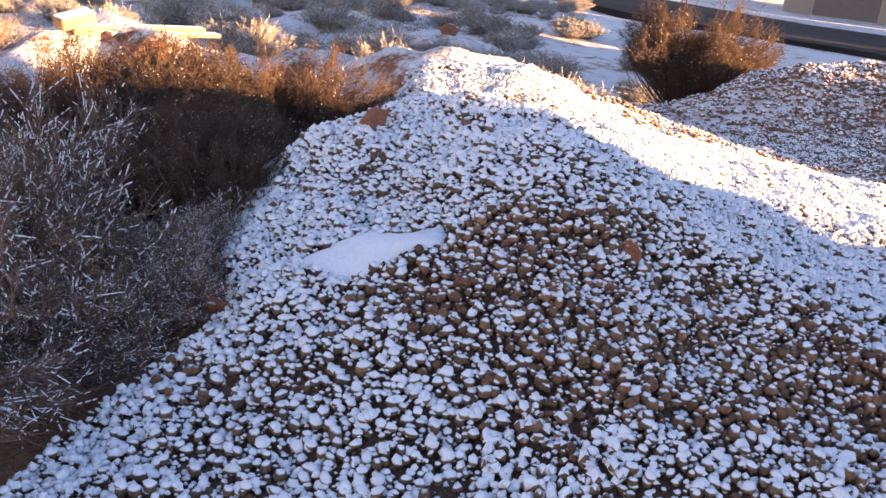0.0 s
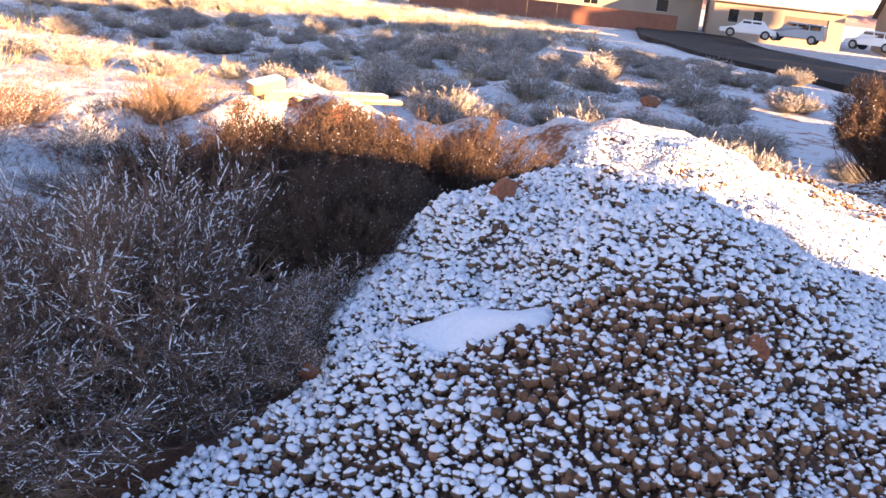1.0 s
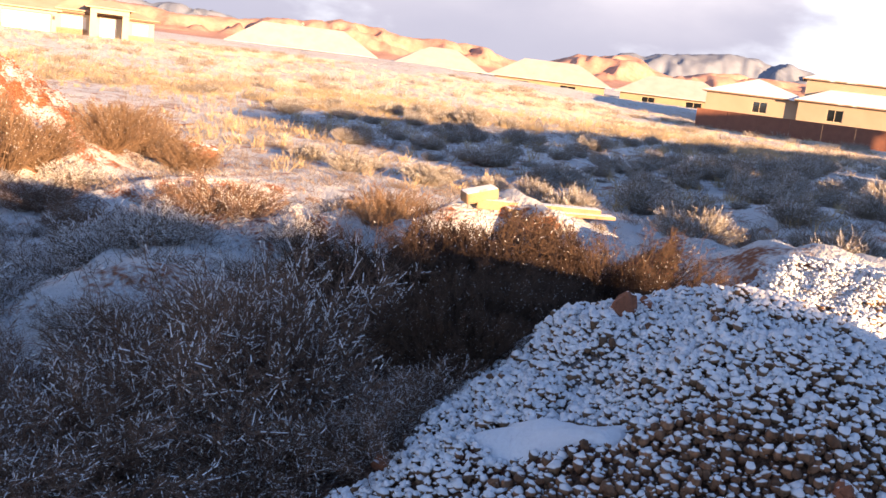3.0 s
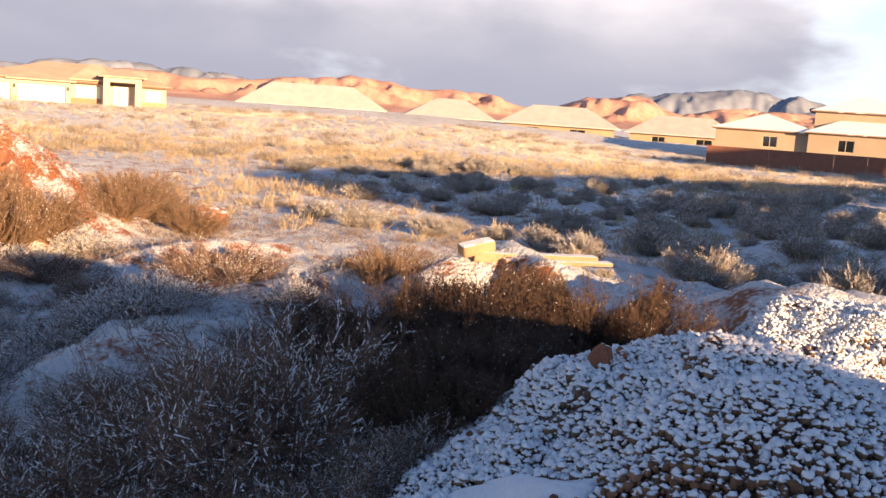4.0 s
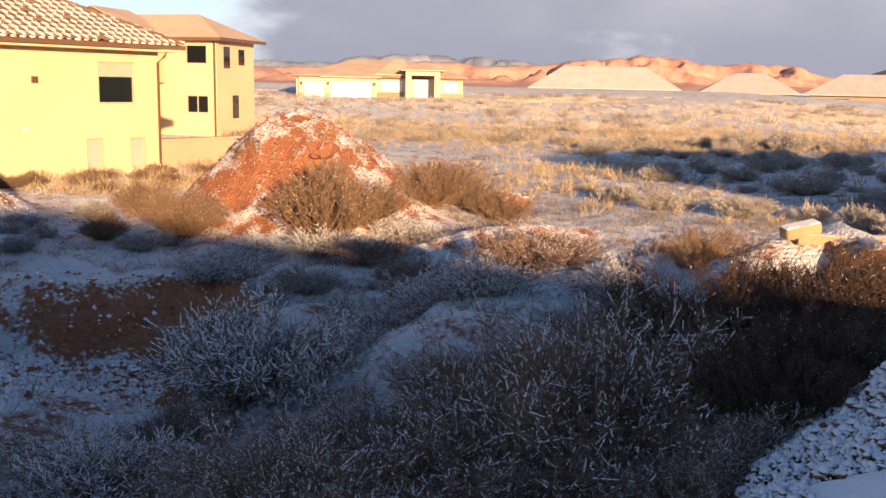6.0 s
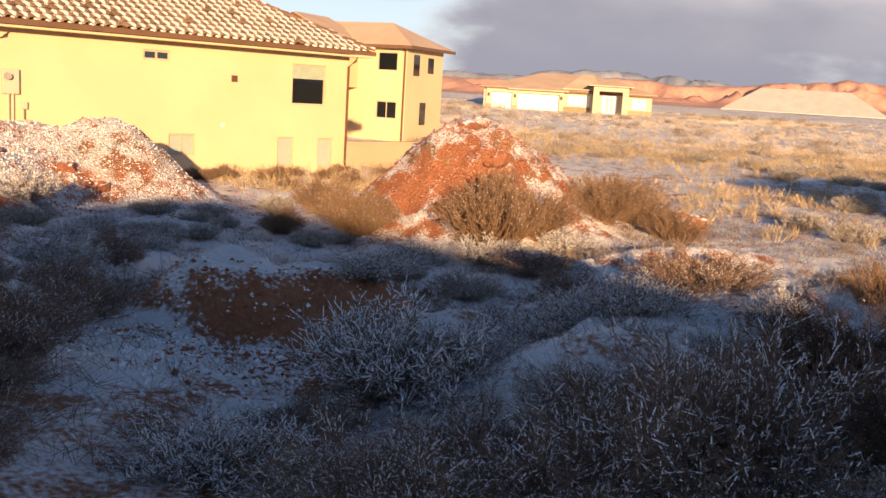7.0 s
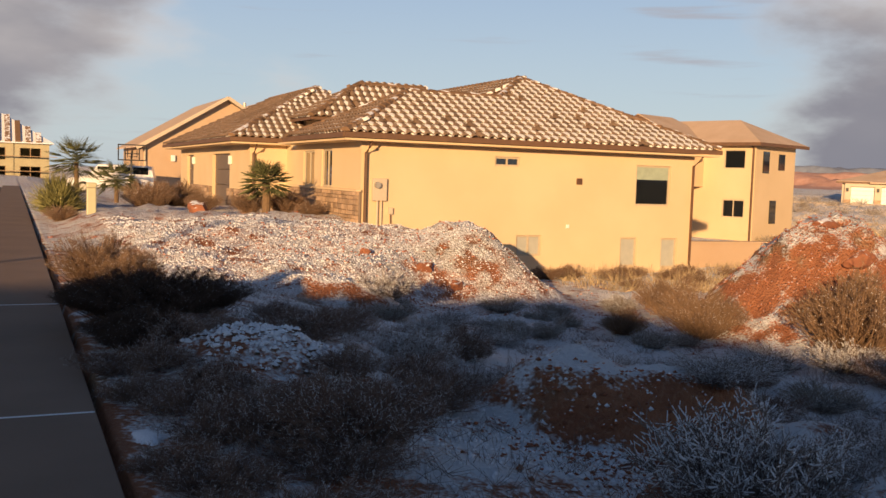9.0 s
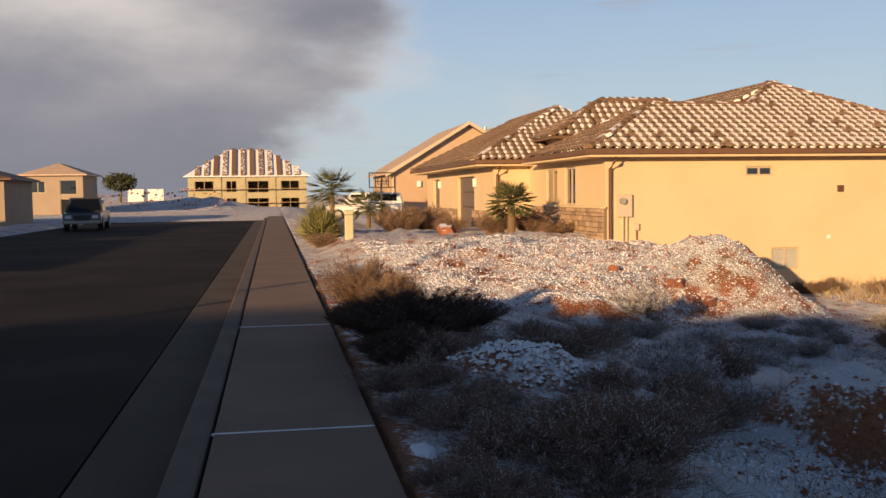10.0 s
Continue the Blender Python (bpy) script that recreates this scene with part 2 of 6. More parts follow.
M_CAR_GREY = mat("car_paint_grey", (0.3, 0.31, 0.32), (0.25, 0.26, 0.27), 1, 0.3, 0.0, coat=0.6, snow=0.4, snow_scale=2)
M_CLIFF = mat("red_cliff", (0.62, 0.37, 0.29), (0.47, 0.25, 0.19), 0.02, 0.95, 0.0, fine=0.12)
# pale blue of the distant haze is mixed into this hill colour
M_FARHILL = mat("hazed_hill", (0.24, 0.28, 0.36), (0.18, 0.21, 0.28), 0.004, 0.95, 0.0, fine=0.03)


# ---- mesh helpers ----
def mesh_of(name, verts, faces, material, smooth=False):
    me = bpy.data.meshes.new(name)
    me.from_pydata([tuple(v) for v in verts], [], [tuple(int(i) for i in f) for f in faces])
    me.materials.append(material)
    if smooth:
        me.polygons.foreach_set("use_smooth", [True] * len(me.polygons))
    me.update()
    return me


def part(name, bm, material, parent, label=""):
    me = bpy.data.meshes.new(name)
    bmesh.ops.recalc_face_normals(bm, faces=bm.faces)
    bm.to_mesh(me)
    bm.free()
    me.materials.append(material)
    ob = new(name, me)
    ob.parent = parent
    return tagged(ob, label)


def box(bm, x0, y0, z0, x1, y1, z1, bevel=0.0):
    got = bmesh.ops.create_cube(bm, size=1.0, matrix=Matrix.LocRotScale(
        ((x0 + x1) / 2, (y0 + y1) / 2, (z0 + z1) / 2), None, (abs(x1 - x0), abs(y1 - y0), abs(z1 - z0))))
    if bevel:
        edges = {e for v in got["verts"] for e in v.link_edges}
        bmesh.ops.bevel(bm, geom=list(edges), offset=bevel, segments=2, affect="EDGES", profile=0.5)
    return bm


def boxes(*list_of, bevel=0.0):
    bm = bmesh.new()
    for b in list_of:
        box(bm, *b, bevel=bevel)
    return bm


def tube(bm, points, radius, sides=8, taper=1.0):
    """A round bar along points."""
    rings = []
    pts = [Vector(p) for p in points]
    for i, p in enumerate(pts):
        d = (pts[min(i + 1, len(pts) - 1)] - pts[max(i - 1, 0)]).normalized()
        a = d.orthogonal().normalized()
        c = d.cross(a)
        r = radius * (1 + (taper - 1) * i / max(1, len(pts) - 1))
        rings.append([bm.verts.new(p + r * (math.cos(2 * math.pi * k / sides) * a + math.sin(2 * math.pi * k / sides) * c)) for k in range(sides)])
    for r0, r1 in zip(rings, rings[1:]):
        for k in range(sides):
            bm.faces.new((r0[k], r0[(k + 1) % sides], r1[(k + 1) % sides], r1[k]))
    bm.faces.new(rings[0])
    bm.faces.new(list(reversed(rings[-1])))
    return bm


def thing(name, place, turn=0.0, label="", category="", group="", kind=""):
    ob = new(name)
    ob.matrix_world = pose(*place, 0, 0, turn)
    return tagged(ob, label, category, group, kind)


# ---- ground ----
def hash2(i, j, seed):
    v = np.sin(i * 127.1 + j * 311.7 + seed * 74.7) * 43758.5453
    return v - np.floor(v)


def vnoise(x, y, seed=0):
    """Smooth value noise, -1 to 1."""
    i, j = np.floor(x), np.floor(y)
    u, v = x - i, y - j
    u, v = u * u * (3 - 2 * u), v * v * (3 - 2 * v)
    a, b = hash2(i, j, seed), hash2(i + 1, j, seed)
    c, d = hash2(i, j + 1, seed), hash2(i + 1, j + 1, seed)
    return 2 * (a + (b - a) * u + (c - a) * v + (a - b - c + d) * u * v) - 1


def fbm(x, y, seed=0, octaves=4):
    return sum(vnoise(x * 2**k, y * 2**k, seed + k) / 2**k for k in range(octaves))


def step01(a, b, x):
    t = np.clip((x - a) / (b - a), 0, 1)
    return t * t * (3 - 2 * t)


# mounds: centre, half widths, turn of the long axis in degrees, height, steepness of the flank
MOUNDS = [
    (4.75, 0.15, 1.8, 1.25, 8, 0.82, 1.3),     # gravel heap
    (3.6, -2.2, 3.4, 1.7, -10, 0.26, 1.2),      # its apron
    (7.9, -0.3, 2.5, 1.0, 30, 0.5, 1.1),
    (6.6, -1.3, 1.5, 1.0, 40, 0.12, 1.0),
    (9.4, 0.9, 2.4, 1.1, 52, 0.62, 1.1),     # snowy ridge behind it
    (8.7, -2.0, 1.3, 1.5, 0, 0.42, 1.1),
    (10.3, 2.3, 1.9, 1.4, -40, 0.95, 1.2),     # heap under the old boards
    (15.6, 14.6, 2.3, 2.1, 25, 2.0, 1.35),    # red dirt heap
    (14.2, 15.6, 1.2, 1.2, 25, 0.35, 1.2),
    (5.7, 7.8, 1.5, 0.8, 5, 0.66, 4.0),       # red bank
    (7.4, 7.1, 1.1, 0.8, 0, 0.45, 1.0),
    (2.3, 8.5, 0.95, 0.65, 0, 0.36, 1.0),      # pale stony heap
    (5.7, 3.85, 1.35, 1.0, 10, 0.72, 1.1),   # snowy humps
    (8.3, 4.3, 1.9, 1.4, 0, 1.05, 1.1),
    (10.9, 22.0, 1.25, 1.35, -20, 0.55, 1.2),    # spoil at the corner of the graded plot
    (9.3, 22.2, 1.5, 0.8, 0, 0.22, 1.2),
    (6.0, 17.5, 1.15, 0.7, -10, 0.5, 1.5),     # low red mound before it
    (4.2, 24.5, 2.2, 0.8, 20, 0.16, 1.0),
    (7.4, 24.2, 1.8, 0.7, -10, 0.14, 1.0),
    (-18, 120, 9.0, 5.0, 0, 1.9, 1.3),
    (-8.5, 122, 5.0, 4.0, 20, 1.9, 1.0),
    (15.2, 9.6, 2.2, 0.5, -15, 0.35, 1.5),     # low red strip
    (11.3, -7.1, 1.9, 1.9, 0, 0.95, 1.2),      # second gravel heap
    (21.3, -3.8, 2.0, 1.6, 0, 0.6, 1.0),       # heap among the sage
    (26.0, -2.0, 3.0, 2.0, 0, 0.5, 1.0),
]


def height(x, y):
    x, y = np.asarray(x, float), np.asarray(y, float)
    far = np.hypot(x, y)
    south = 1 - step01(-2.8, 2.2, y)
    lot = -1.15 * step01(1.2 + 4 * south, 13 + 7 * south - 3.5 * step01(2.5, 4.5, y), x)
    # the graded plot climbs towards the house and breaks off steeply at its edges
    front = 16.9 + 2.0 * step01(6.3, 9.3, x)
    plot = step01(front, front + 3.0, y) * (1 - step01(10.7, 13.3, x)) * step01(0.8, 2.5, x) * (1 - step01(37, 45, y))
    grade = np.minimum(-0.12 + 0.055 * (y - 19.5), 0.38)
    grade = grade + 0.10 * fbm(x * 0.8, y * 0.9, 61, 3) + 0.07 * (0.5 - np.abs(fbm(x * 1.9, y * 2.3, 67, 3)))
    lot = lot * (1 - plot) + grade * plot
    side = np.degrees(np.arctan2(y, np.maximum(x, 1e-3)))
    lot = lot + step01(5, 30, x) * (1.6 * step01(60, 98, far) * step01(4, 20, side) + 1.2 * step01(104, 138, far))
    z = np.where(x > 0.7, lot - 0.03, 0.0)
    street = step01(-13.3, -12.9, x) * (1 - step01(0.66, 0.72, x)) * step01(-26.5, -26, y) * (1 - step01(74, 75, y))
    bumps = 0.05 * fbm(x * 0.9, y * 0.9, 3) + 0.03 * fbm(x * 4, y * 4, 9, 3) + 0.12 * vnoise(x * 0.16, y * 0.16, 5)
    for cx, cy, a, b, turn, h, flank in MOUNDS:
        c, s = math.cos(radians(turn)), math.sin(radians(turn))
        u, v = ((x - cx) * c + (y - cy) * s) / a, (-(x - cx) * s + (y - cy) * c) / b
        rr = u * u + v * v
        body = np.exp(-rr**flank * 0.9)
        z = z + h * body * (1 + 0.12 * fbm(x * 1.7, y * 1.7, 21, 3))
        if h > 1.0:
            z = z + 0.08 * h * body * (1 - np.abs(fbm(x * 1.6, y * 1.6, 51, 4)) * 1.9)
    z = z + bumps * step01(0.7, 1.6, np.abs(x + 6.2) - 6.2)
    z = np.where(far > 400, z * 0 + 0.2, z)
    return z * (1 - street) - 0.45 * street


def graded(fine0, fine1, pitch, low, high, grow=1.12):
    mid = list(np.arange(fine0, fine1, pitch))
    up, d = [mid[-1]], pitch
    while up[-1] < high:
        d *= grow
        up.append(up[-1] + d)
    down, d = [mid[0]], pitch
    while down[-1] > low:
        d *= grow
        down.append(down[-1] - d)
    return np.array(down[:0:-1] + mid + up[1:])


XS, YS = graded(0.5, 19.0, 0.13, -3500, 4200), graded(-6.0, 25.0, 0.13, -3500, 4000)
gx, gy = np.meshgrid(XS, YS, indexing="ij")
gz = height(gx, gy)
nx, ny = gx.shape
idx = np.arange(nx * ny).reshape(nx, ny)
quads = np.stack([idx[:-1, :-1], idx[1:, :-1], idx[1:, 1:], idx[:-1, 1:]], -1).reshape(-1, 4)


def ground_material():
    m = bpy.data.materials.new("desert_ground")
    m.use_nodes = True
    N, L = m.node_tree.nodes, m.node_tree.links
    b = N["Principled BSDF"]
    b.inputs["Roughness"].default_value = 0.9
    geo = N.new("ShaderNodeNewGeometry")
    sep, nrm = N.new("ShaderNodeSeparateXYZ"), N.new("ShaderNodeSeparateXYZ")
    L.new(geo.outputs["Position"], sep.inputs["Vector"])
    L.new(geo.outputs["Normal"], nrm.inputs["Vector"])

    def noise_of(scale, detail=6):
        n = N.new("ShaderNodeTexNoise")
        n.inputs["Scale"].default_value, n.inputs["Detail"].default_value = scale, detail
        L.new(geo.outputs["Position"], n.inputs["Vector"])
        return n.outputs["Fac"]

    def math_of(op, a, c, d=None):
        n = N.new("ShaderNodeMath")
        n.operation = op
        for i, v in enumerate((a, c, d)):
            if v is None:
                continue
            if isinstance(v, (int, float)):
                n.inputs[i].default_value = v
            else:
                L.new(v, n.inputs[i])
        return n.outputs[0]

    def range_of(v, a, c):
        n = N.new("ShaderNodeMapRange")
        n.inputs["From Min"].default_value, n.inputs["From Max"].default_value = a, c
        L.new(v, n.inputs["Value"])
        return n.outputs["Result"]

    def mix_of(f, a, c):
        n = N.new("ShaderNodeMix")
        n.data_type = "RGBA"
        L.new(f, n.inputs["Factor"])
        for key, v in (("A", a), ("B", c)):
            if isinstance(v, tuple):
                n.inputs[key].default_value = (*v, 1)
            else:
                L.new(v, n.inputs[key])
        return n.outputs["Result"]

    big, mid, fine = noise_of(0.35), noise_of(2.2, 8), noise_of(22, 5)
    dirt = mix_of(range_of(mid, 0.35, 0.65), (0.32, 0.115, 0.052), (0.47, 0.19, 0.09))
    dirt = mix_of(range_of(fine, 0.5, 0.75), dirt, (0.46, 0.22, 0.12))
    litter = mix_of(range_of(fine, 0.35, 0.65), (0.13, 0.09, 0.06), (0.3, 0.21, 0.11))
    base = mix_of(range_of(math_of("ADD", big, math_of("MULTIPLY", mid, 0.6)), 0.8, 0.95), dirt, litter)
    # the grassy field farther out
    straw = mix_of(range_of(mid, 0.3, 0.7), (0.3, 0.22, 0.13), (0.5, 0.38, 0.22))
    base = mix_of(range_of(sep.outputs["X"], 40.0, 62.0), base, straw)
    # snow: on what looks up, broken by patches and by grain
    lying = math_of("ADD", math_of("MULTIPLY", mid, 0.9), math_of("MULTIPLY", fine, 0.55))
    lying = math_of("ADD", lying, math_of("MULTIPLY", big, 0.5))
    lying = math_of("ADD", lying, math_of("MULTIPLY_ADD", nrm.outputs["Z"], 0.8, 0.3))
    snow = range_of(math_of("SUBTRACT", lying, math_of("MULTIPLY", math_of("MULTIPLY", range_of(sep.outputs["X"], 3.2, 1.0), range_of(sep.outputs["Y"], 32.0, 20.0)), 0.13)), 1.86, 2.03)
    plot = math_of("MULTIPLY", range_of(sep.outputs["Y"], 15.0, 19.0), range_of(sep.outputs["X"], 15.0, 12.0))
    snow = math_of("MULTIPLY", snow, math_of("SUBTRACT", 1.0, math_of("MULTIPLY", plot, range_of(math_of("ADD", fine, mid), 0.98, 1.38))))
    # the steep face of the earth bank is bare
    bx, by = math_of("MULTIPLY_ADD", sep.outputs["X"], 0.85, -4.6), math_of("MULTIPLY_ADD", sep.outputs["Y"], 1.7, -12.15)
    face = math_of("ADD", math_of("MULTIPLY", bx, bx), math_of("MULTIPLY", by, by))
    bare = math_of("MULTIPLY", range_of(math_of("ADD", face, math_of("MULTIPLY", mid, 0.6)), 1.5, 1.1), range_of(nrm.outputs["Z"], 0.96, 0.86))
    snow = math_of("MULTIPLY", snow, math_of("SUBTRACT", 1.0, math_of("MULTIPLY", bare, range_of(fine, 0.62, 0.5))))
    # trodden earth at the foot of the bush
    fx, fy = math_of("SUBTRACT", sep.outputs["X"], 2.9), math_of("SUBTRACT", sep.outputs["Y"], 2.01)
    foot = math_of("ADD", math_of("MULTIPLY", fx, fx), math_of("MULTIPLY", fy, fy))
    snow = math_of("MULTIPLY", snow, range_of(math_of("ADD", foot, math_of("MULTIPLY", mid, 0.3)), 0.35, 0.75))
    # brown gravel soil under the heap
    gx_, gy_ = math_of("MULTIPLY_ADD", sep.outputs["X"], 0.36, -1.2), math_of("MULTIPLY_ADD", sep.outputs["Y"], 0.3, 0.45)
    heap = math_of("ADD", math_of("MULTIPLY", gx_, gx_), math_of("MULTIPLY", gy_, gy_))
    heap = range_of(math_of("ADD", heap, math_of("MULTIPLY", mid, 0.5)), 1.35, 0.95)
    base = mix_of(heap, base, (0.12, 0.062, 0.038))
    snow = math_of("MULTIPLY", snow, math_of("SUBTRACT", 1.0, math_of("MULTIPLY", heap, range_of(sep.outputs["X"], 4.9, 4.0))))
    thin = math_of("SUBTRACT", 1.0, math_of("MULTIPLY", range_of(sep.outputs["X"], 45.0, 80.0), 0.16))
    col = mix_of(math_of("MULTIPLY", snow, thin), base, (0.83, 0.85, 0.88))
    L.new(col, b.inputs["Base Color"])
    bump = N.new("ShaderNodeBump")
    bump.inputs["Strength"].default_value, bump.inputs["Distance"].default_value = 1.0, 0.11
    grit = noise_of(60, 4)
    L.new(math_of("ADD", math_of("ADD", fine, mid), math_of("MULTIPLY", grit, 0.35)), bump.inputs["Height"])
    L.new(bump.outputs["Normal"], b.inputs["Normal"])
    return m


M_GROUND = ground_material()
ground = new("ground", mesh_of("ground", np.stack([gx, gy, gz], -1).reshape(-1, 3), quads, M_GROUND, smooth=True))
tagged(ground, "red desert ground with patchy thin snow and dry litter", "ground", kind="structure")


def at_ground(x, y, sink=0.0):
    return float(height(x, y)) - sink


# ---- street ----
road = part("road", boxes((-13.0, -26, -0.4, -1.38, 76, -0.155)), M_ASPHALT, None)
tagged(road, "dark asphalt street with frost along the edges", "road", kind="structure")
gutter = part("gutter", boxes((-1.355, -26, -0.4, -0.72, 76, -0.15)), M_GUTTER, None)
tagged(gutter, "grey concrete gutter along the kerb", "gutter", kind="structure")
kerb = part("kerb", boxes((-0.72, -26, -0.4, -0.5, 76, 0.0), bevel=0.03), M_KERB, None)
tagged(kerb, "worn concrete kerb", "kerb", kind="structure")
pavement = tagged(new("pavement"), "tan concrete pavement in long slabs", "pavement", kind="structure")
y0 = -21.5
while y0 < 76:
    part("slab", boxes((-0.475, y0 + 0.006, -0.3, 0.69, y0 + 5.7, 0.0), bevel=0.008), M_CONCRETE, pavement)
    y0 += 5.706
for y in (7.03, 12.736):
    part("joint_snow", boxes((-0.49, y - 0.012, -0.01, 0.68, y + 0.014, 0.004)), M_SNOWCLOD, pavement, "line of snow in the joint")
side_street = bmesh.new()
# the side street leaves to the right and bends away past the sage
bend = [Vector((22, -52, 0)), Vector((34, -33, 0)), Vector((46, -24, 0)), Vector((60, -20.5, 0)), Vector((78, -19.5, 0)), Vector((104, -24, 0))]
wide_at = [9.0, 8.5, 7.5, 6.0, 5.0, 5.0]
rows = []
for k, p in enumerate(bend):
    d = (bend[min(k + 1, 5)] - bend[max(k - 1, 0)]).normalized()
    n = Vector((-d.y, d.x, 0))
    z = max(at for at in (float(height(p.x, p.y)), float(height(p.x + 4 * n.x, p.y + 4 * n.y)), float(height(p.x - 4 * n.x, p.y - 4 * n.y)))) + 0.28
    rows.append([side_street.verts.new(p + n * w * wide_at[k] + Vector((0, 0, z + h))) for w, h in ((1, -0.6), (1, 0), (-1, 0), (-1, -0.6))])
for r0, r1 in zip(rows, rows[1:]):
    for j in range(3):
        side_street.faces.new((r0[j], r0[j + 1], r1[j + 1], r1[j]))
far_road = part("road", side_street, M_ASPHALT, None)
tagged(far_road, "dark asphalt side street bending past the sage", "road", kind="structure")


# ---- houses ----
def panel(length, z0, z1, thick, holes):
    """A wall along x from 0, its face at y = 0 and its back at y = thick, with rectangular holes (x0, z0, x1, z1)."""
    bm = bmesh.new()
    xs = sorted({0.0, length, *(h[0] for h in holes), *(h[2] for h in holes)})
    zs = sorted({z0, z1, *(max(z0, h[1]) for h in holes), *(min(z1, h[3]) for h in holes)})
    made = {}

    def vert(i, j, back):
        if (i, j, back) not in made:
            made[i, j, back] = bm.verts.new((xs[i], thick if back else 0.0, zs[j]))
        return made[i, j, back]

    def solid(i, j):
        if not (0 <= i < len(xs) - 1 and 0 <= j < len(zs) - 1):
            return False
        x, z = (xs[i] + xs[i + 1]) / 2, (zs[j] + zs[j + 1]) / 2
        return not any(h[0] < x < h[2] and h[1] < z < h[3] for h in holes)

    for i in range(len(xs) - 1):
        for j in range(len(zs) - 1):
            if not solid(i, j):
                continue
            for back in (False, True):
                bm.faces.new([vert(i, j, back), vert(i + 1, j, back), vert(i + 1, j + 1, back), vert(i, j + 1, back)])
            for (di, dj), (p, q) in (((-1, 0), ((i, j), (i, j + 1))), ((1, 0), ((i + 1, j), (i + 1, j + 1))), ((0, -1), ((i, j), (i + 1, j))), ((0, 1), ((i, j + 1), (i + 1, j + 1)))):
                if not solid(i + di, j + dj):
                    bm.faces.new([vert(*p, False), vert(*q, False), vert(*q, True), vert(*p, True)])
    return bm


def window(parent, x, z0, x1, z1, bars=1, material=None, sill=True, turn=None):
    """A recessed window in a wall panel: frame, panes and sill, in the wall's own axes."""
    m = turn or Matrix()
    frame_bm = bmesh.new()
    w = 0.06
    for b in ((x, 0.05, z0, x + w, 0.13, z1), (x1 - w, 0.05, z0, x1, 0.13, z1), (x + w, 0.05, z0, x1 - w, 0.13, z0 + w), (x + w, 0.05, z1 - w, x1 - w, 0.13, z1)):
        box(frame_bm, *b)
    n = bars + 1
    for k in range(1, n):
        c = x + (x1 - x) * k / n
        box(frame_bm, c - 0.03, 0.055, z0 + w, c + 0.03, 0.125, z1 - w)
    frame_bm.transform(m)
    win = part("window", frame_bm, M_FRAME, parent)
    for k in range(n):
        a, b = x + (x1 - x) * k / n, x + (x1 - x) * (k + 1) / n
        bm = boxes((a + 0.02, 0.085, z0 + 0.02, b - 0.02, 0.1, z1 - 0.02))
        bm.transform(m)
        part("pane", bm, material or M_GLASS, win)
    return win


def hip_roof(w, d, rise, over, inset=None):
    """Slopes of a hip roof over 0..w, 0..d at z = 0, with eaves over the walls; inset: from the gable side to the ridge's end."""
    x0, y0, x1, y1 = -over, -over, w + over, d + over
    if w >= d:
        i = (d / 2 + over) if inset is None else inset
        ridge = [(x0 + i, d / 2, rise), (x1 - i, d / 2, rise)]
        faces = [[(x0, y0, 0), (x1, y0, 0), ridge[1], ridge[0]], [(x1, y1, 0), (x0, y1, 0), ridge[0], ridge[1]],
                 [(x0, y1, 0), (x0, y0, 0), ridge[0]], [(x1, y0, 0), (x1, y1, 0), ridge[1]]]
    else:
        i = (w / 2 + over) if inset is None else inset
        ridge = [(w / 2, y0 + i, rise), (w / 2, y1 - i, rise)]
        faces = [[(x0, y0, 0), (x1, y0, 0), ridge[0]], [(x1, y1, 0), (x0, y1, 0), ridge[1]],
                 [(x0, y1, 0), (x0, y0, 0), ridge[0], ridge[1]], [(x1, y0, 0), (x1, y1, 0), ridge[1], ridge[0]]]
    return faces, ridge


def roof_slab(faces, thick=0.12):
    bm = bmesh.new()
    for f in faces:
        top = [bm.verts.new(p) for p in f]
        low = [bm.verts.new((p[0], p[1], p[2] - thick)) for p in f]
        bm.faces.new(top)
        bm.faces.new(list(reversed(low)))
        for k in range(len(f)):
            q = (k + 1) % len(f)
            bm.faces.new((top[k], low[k], low[q], top[q]))
    return bm


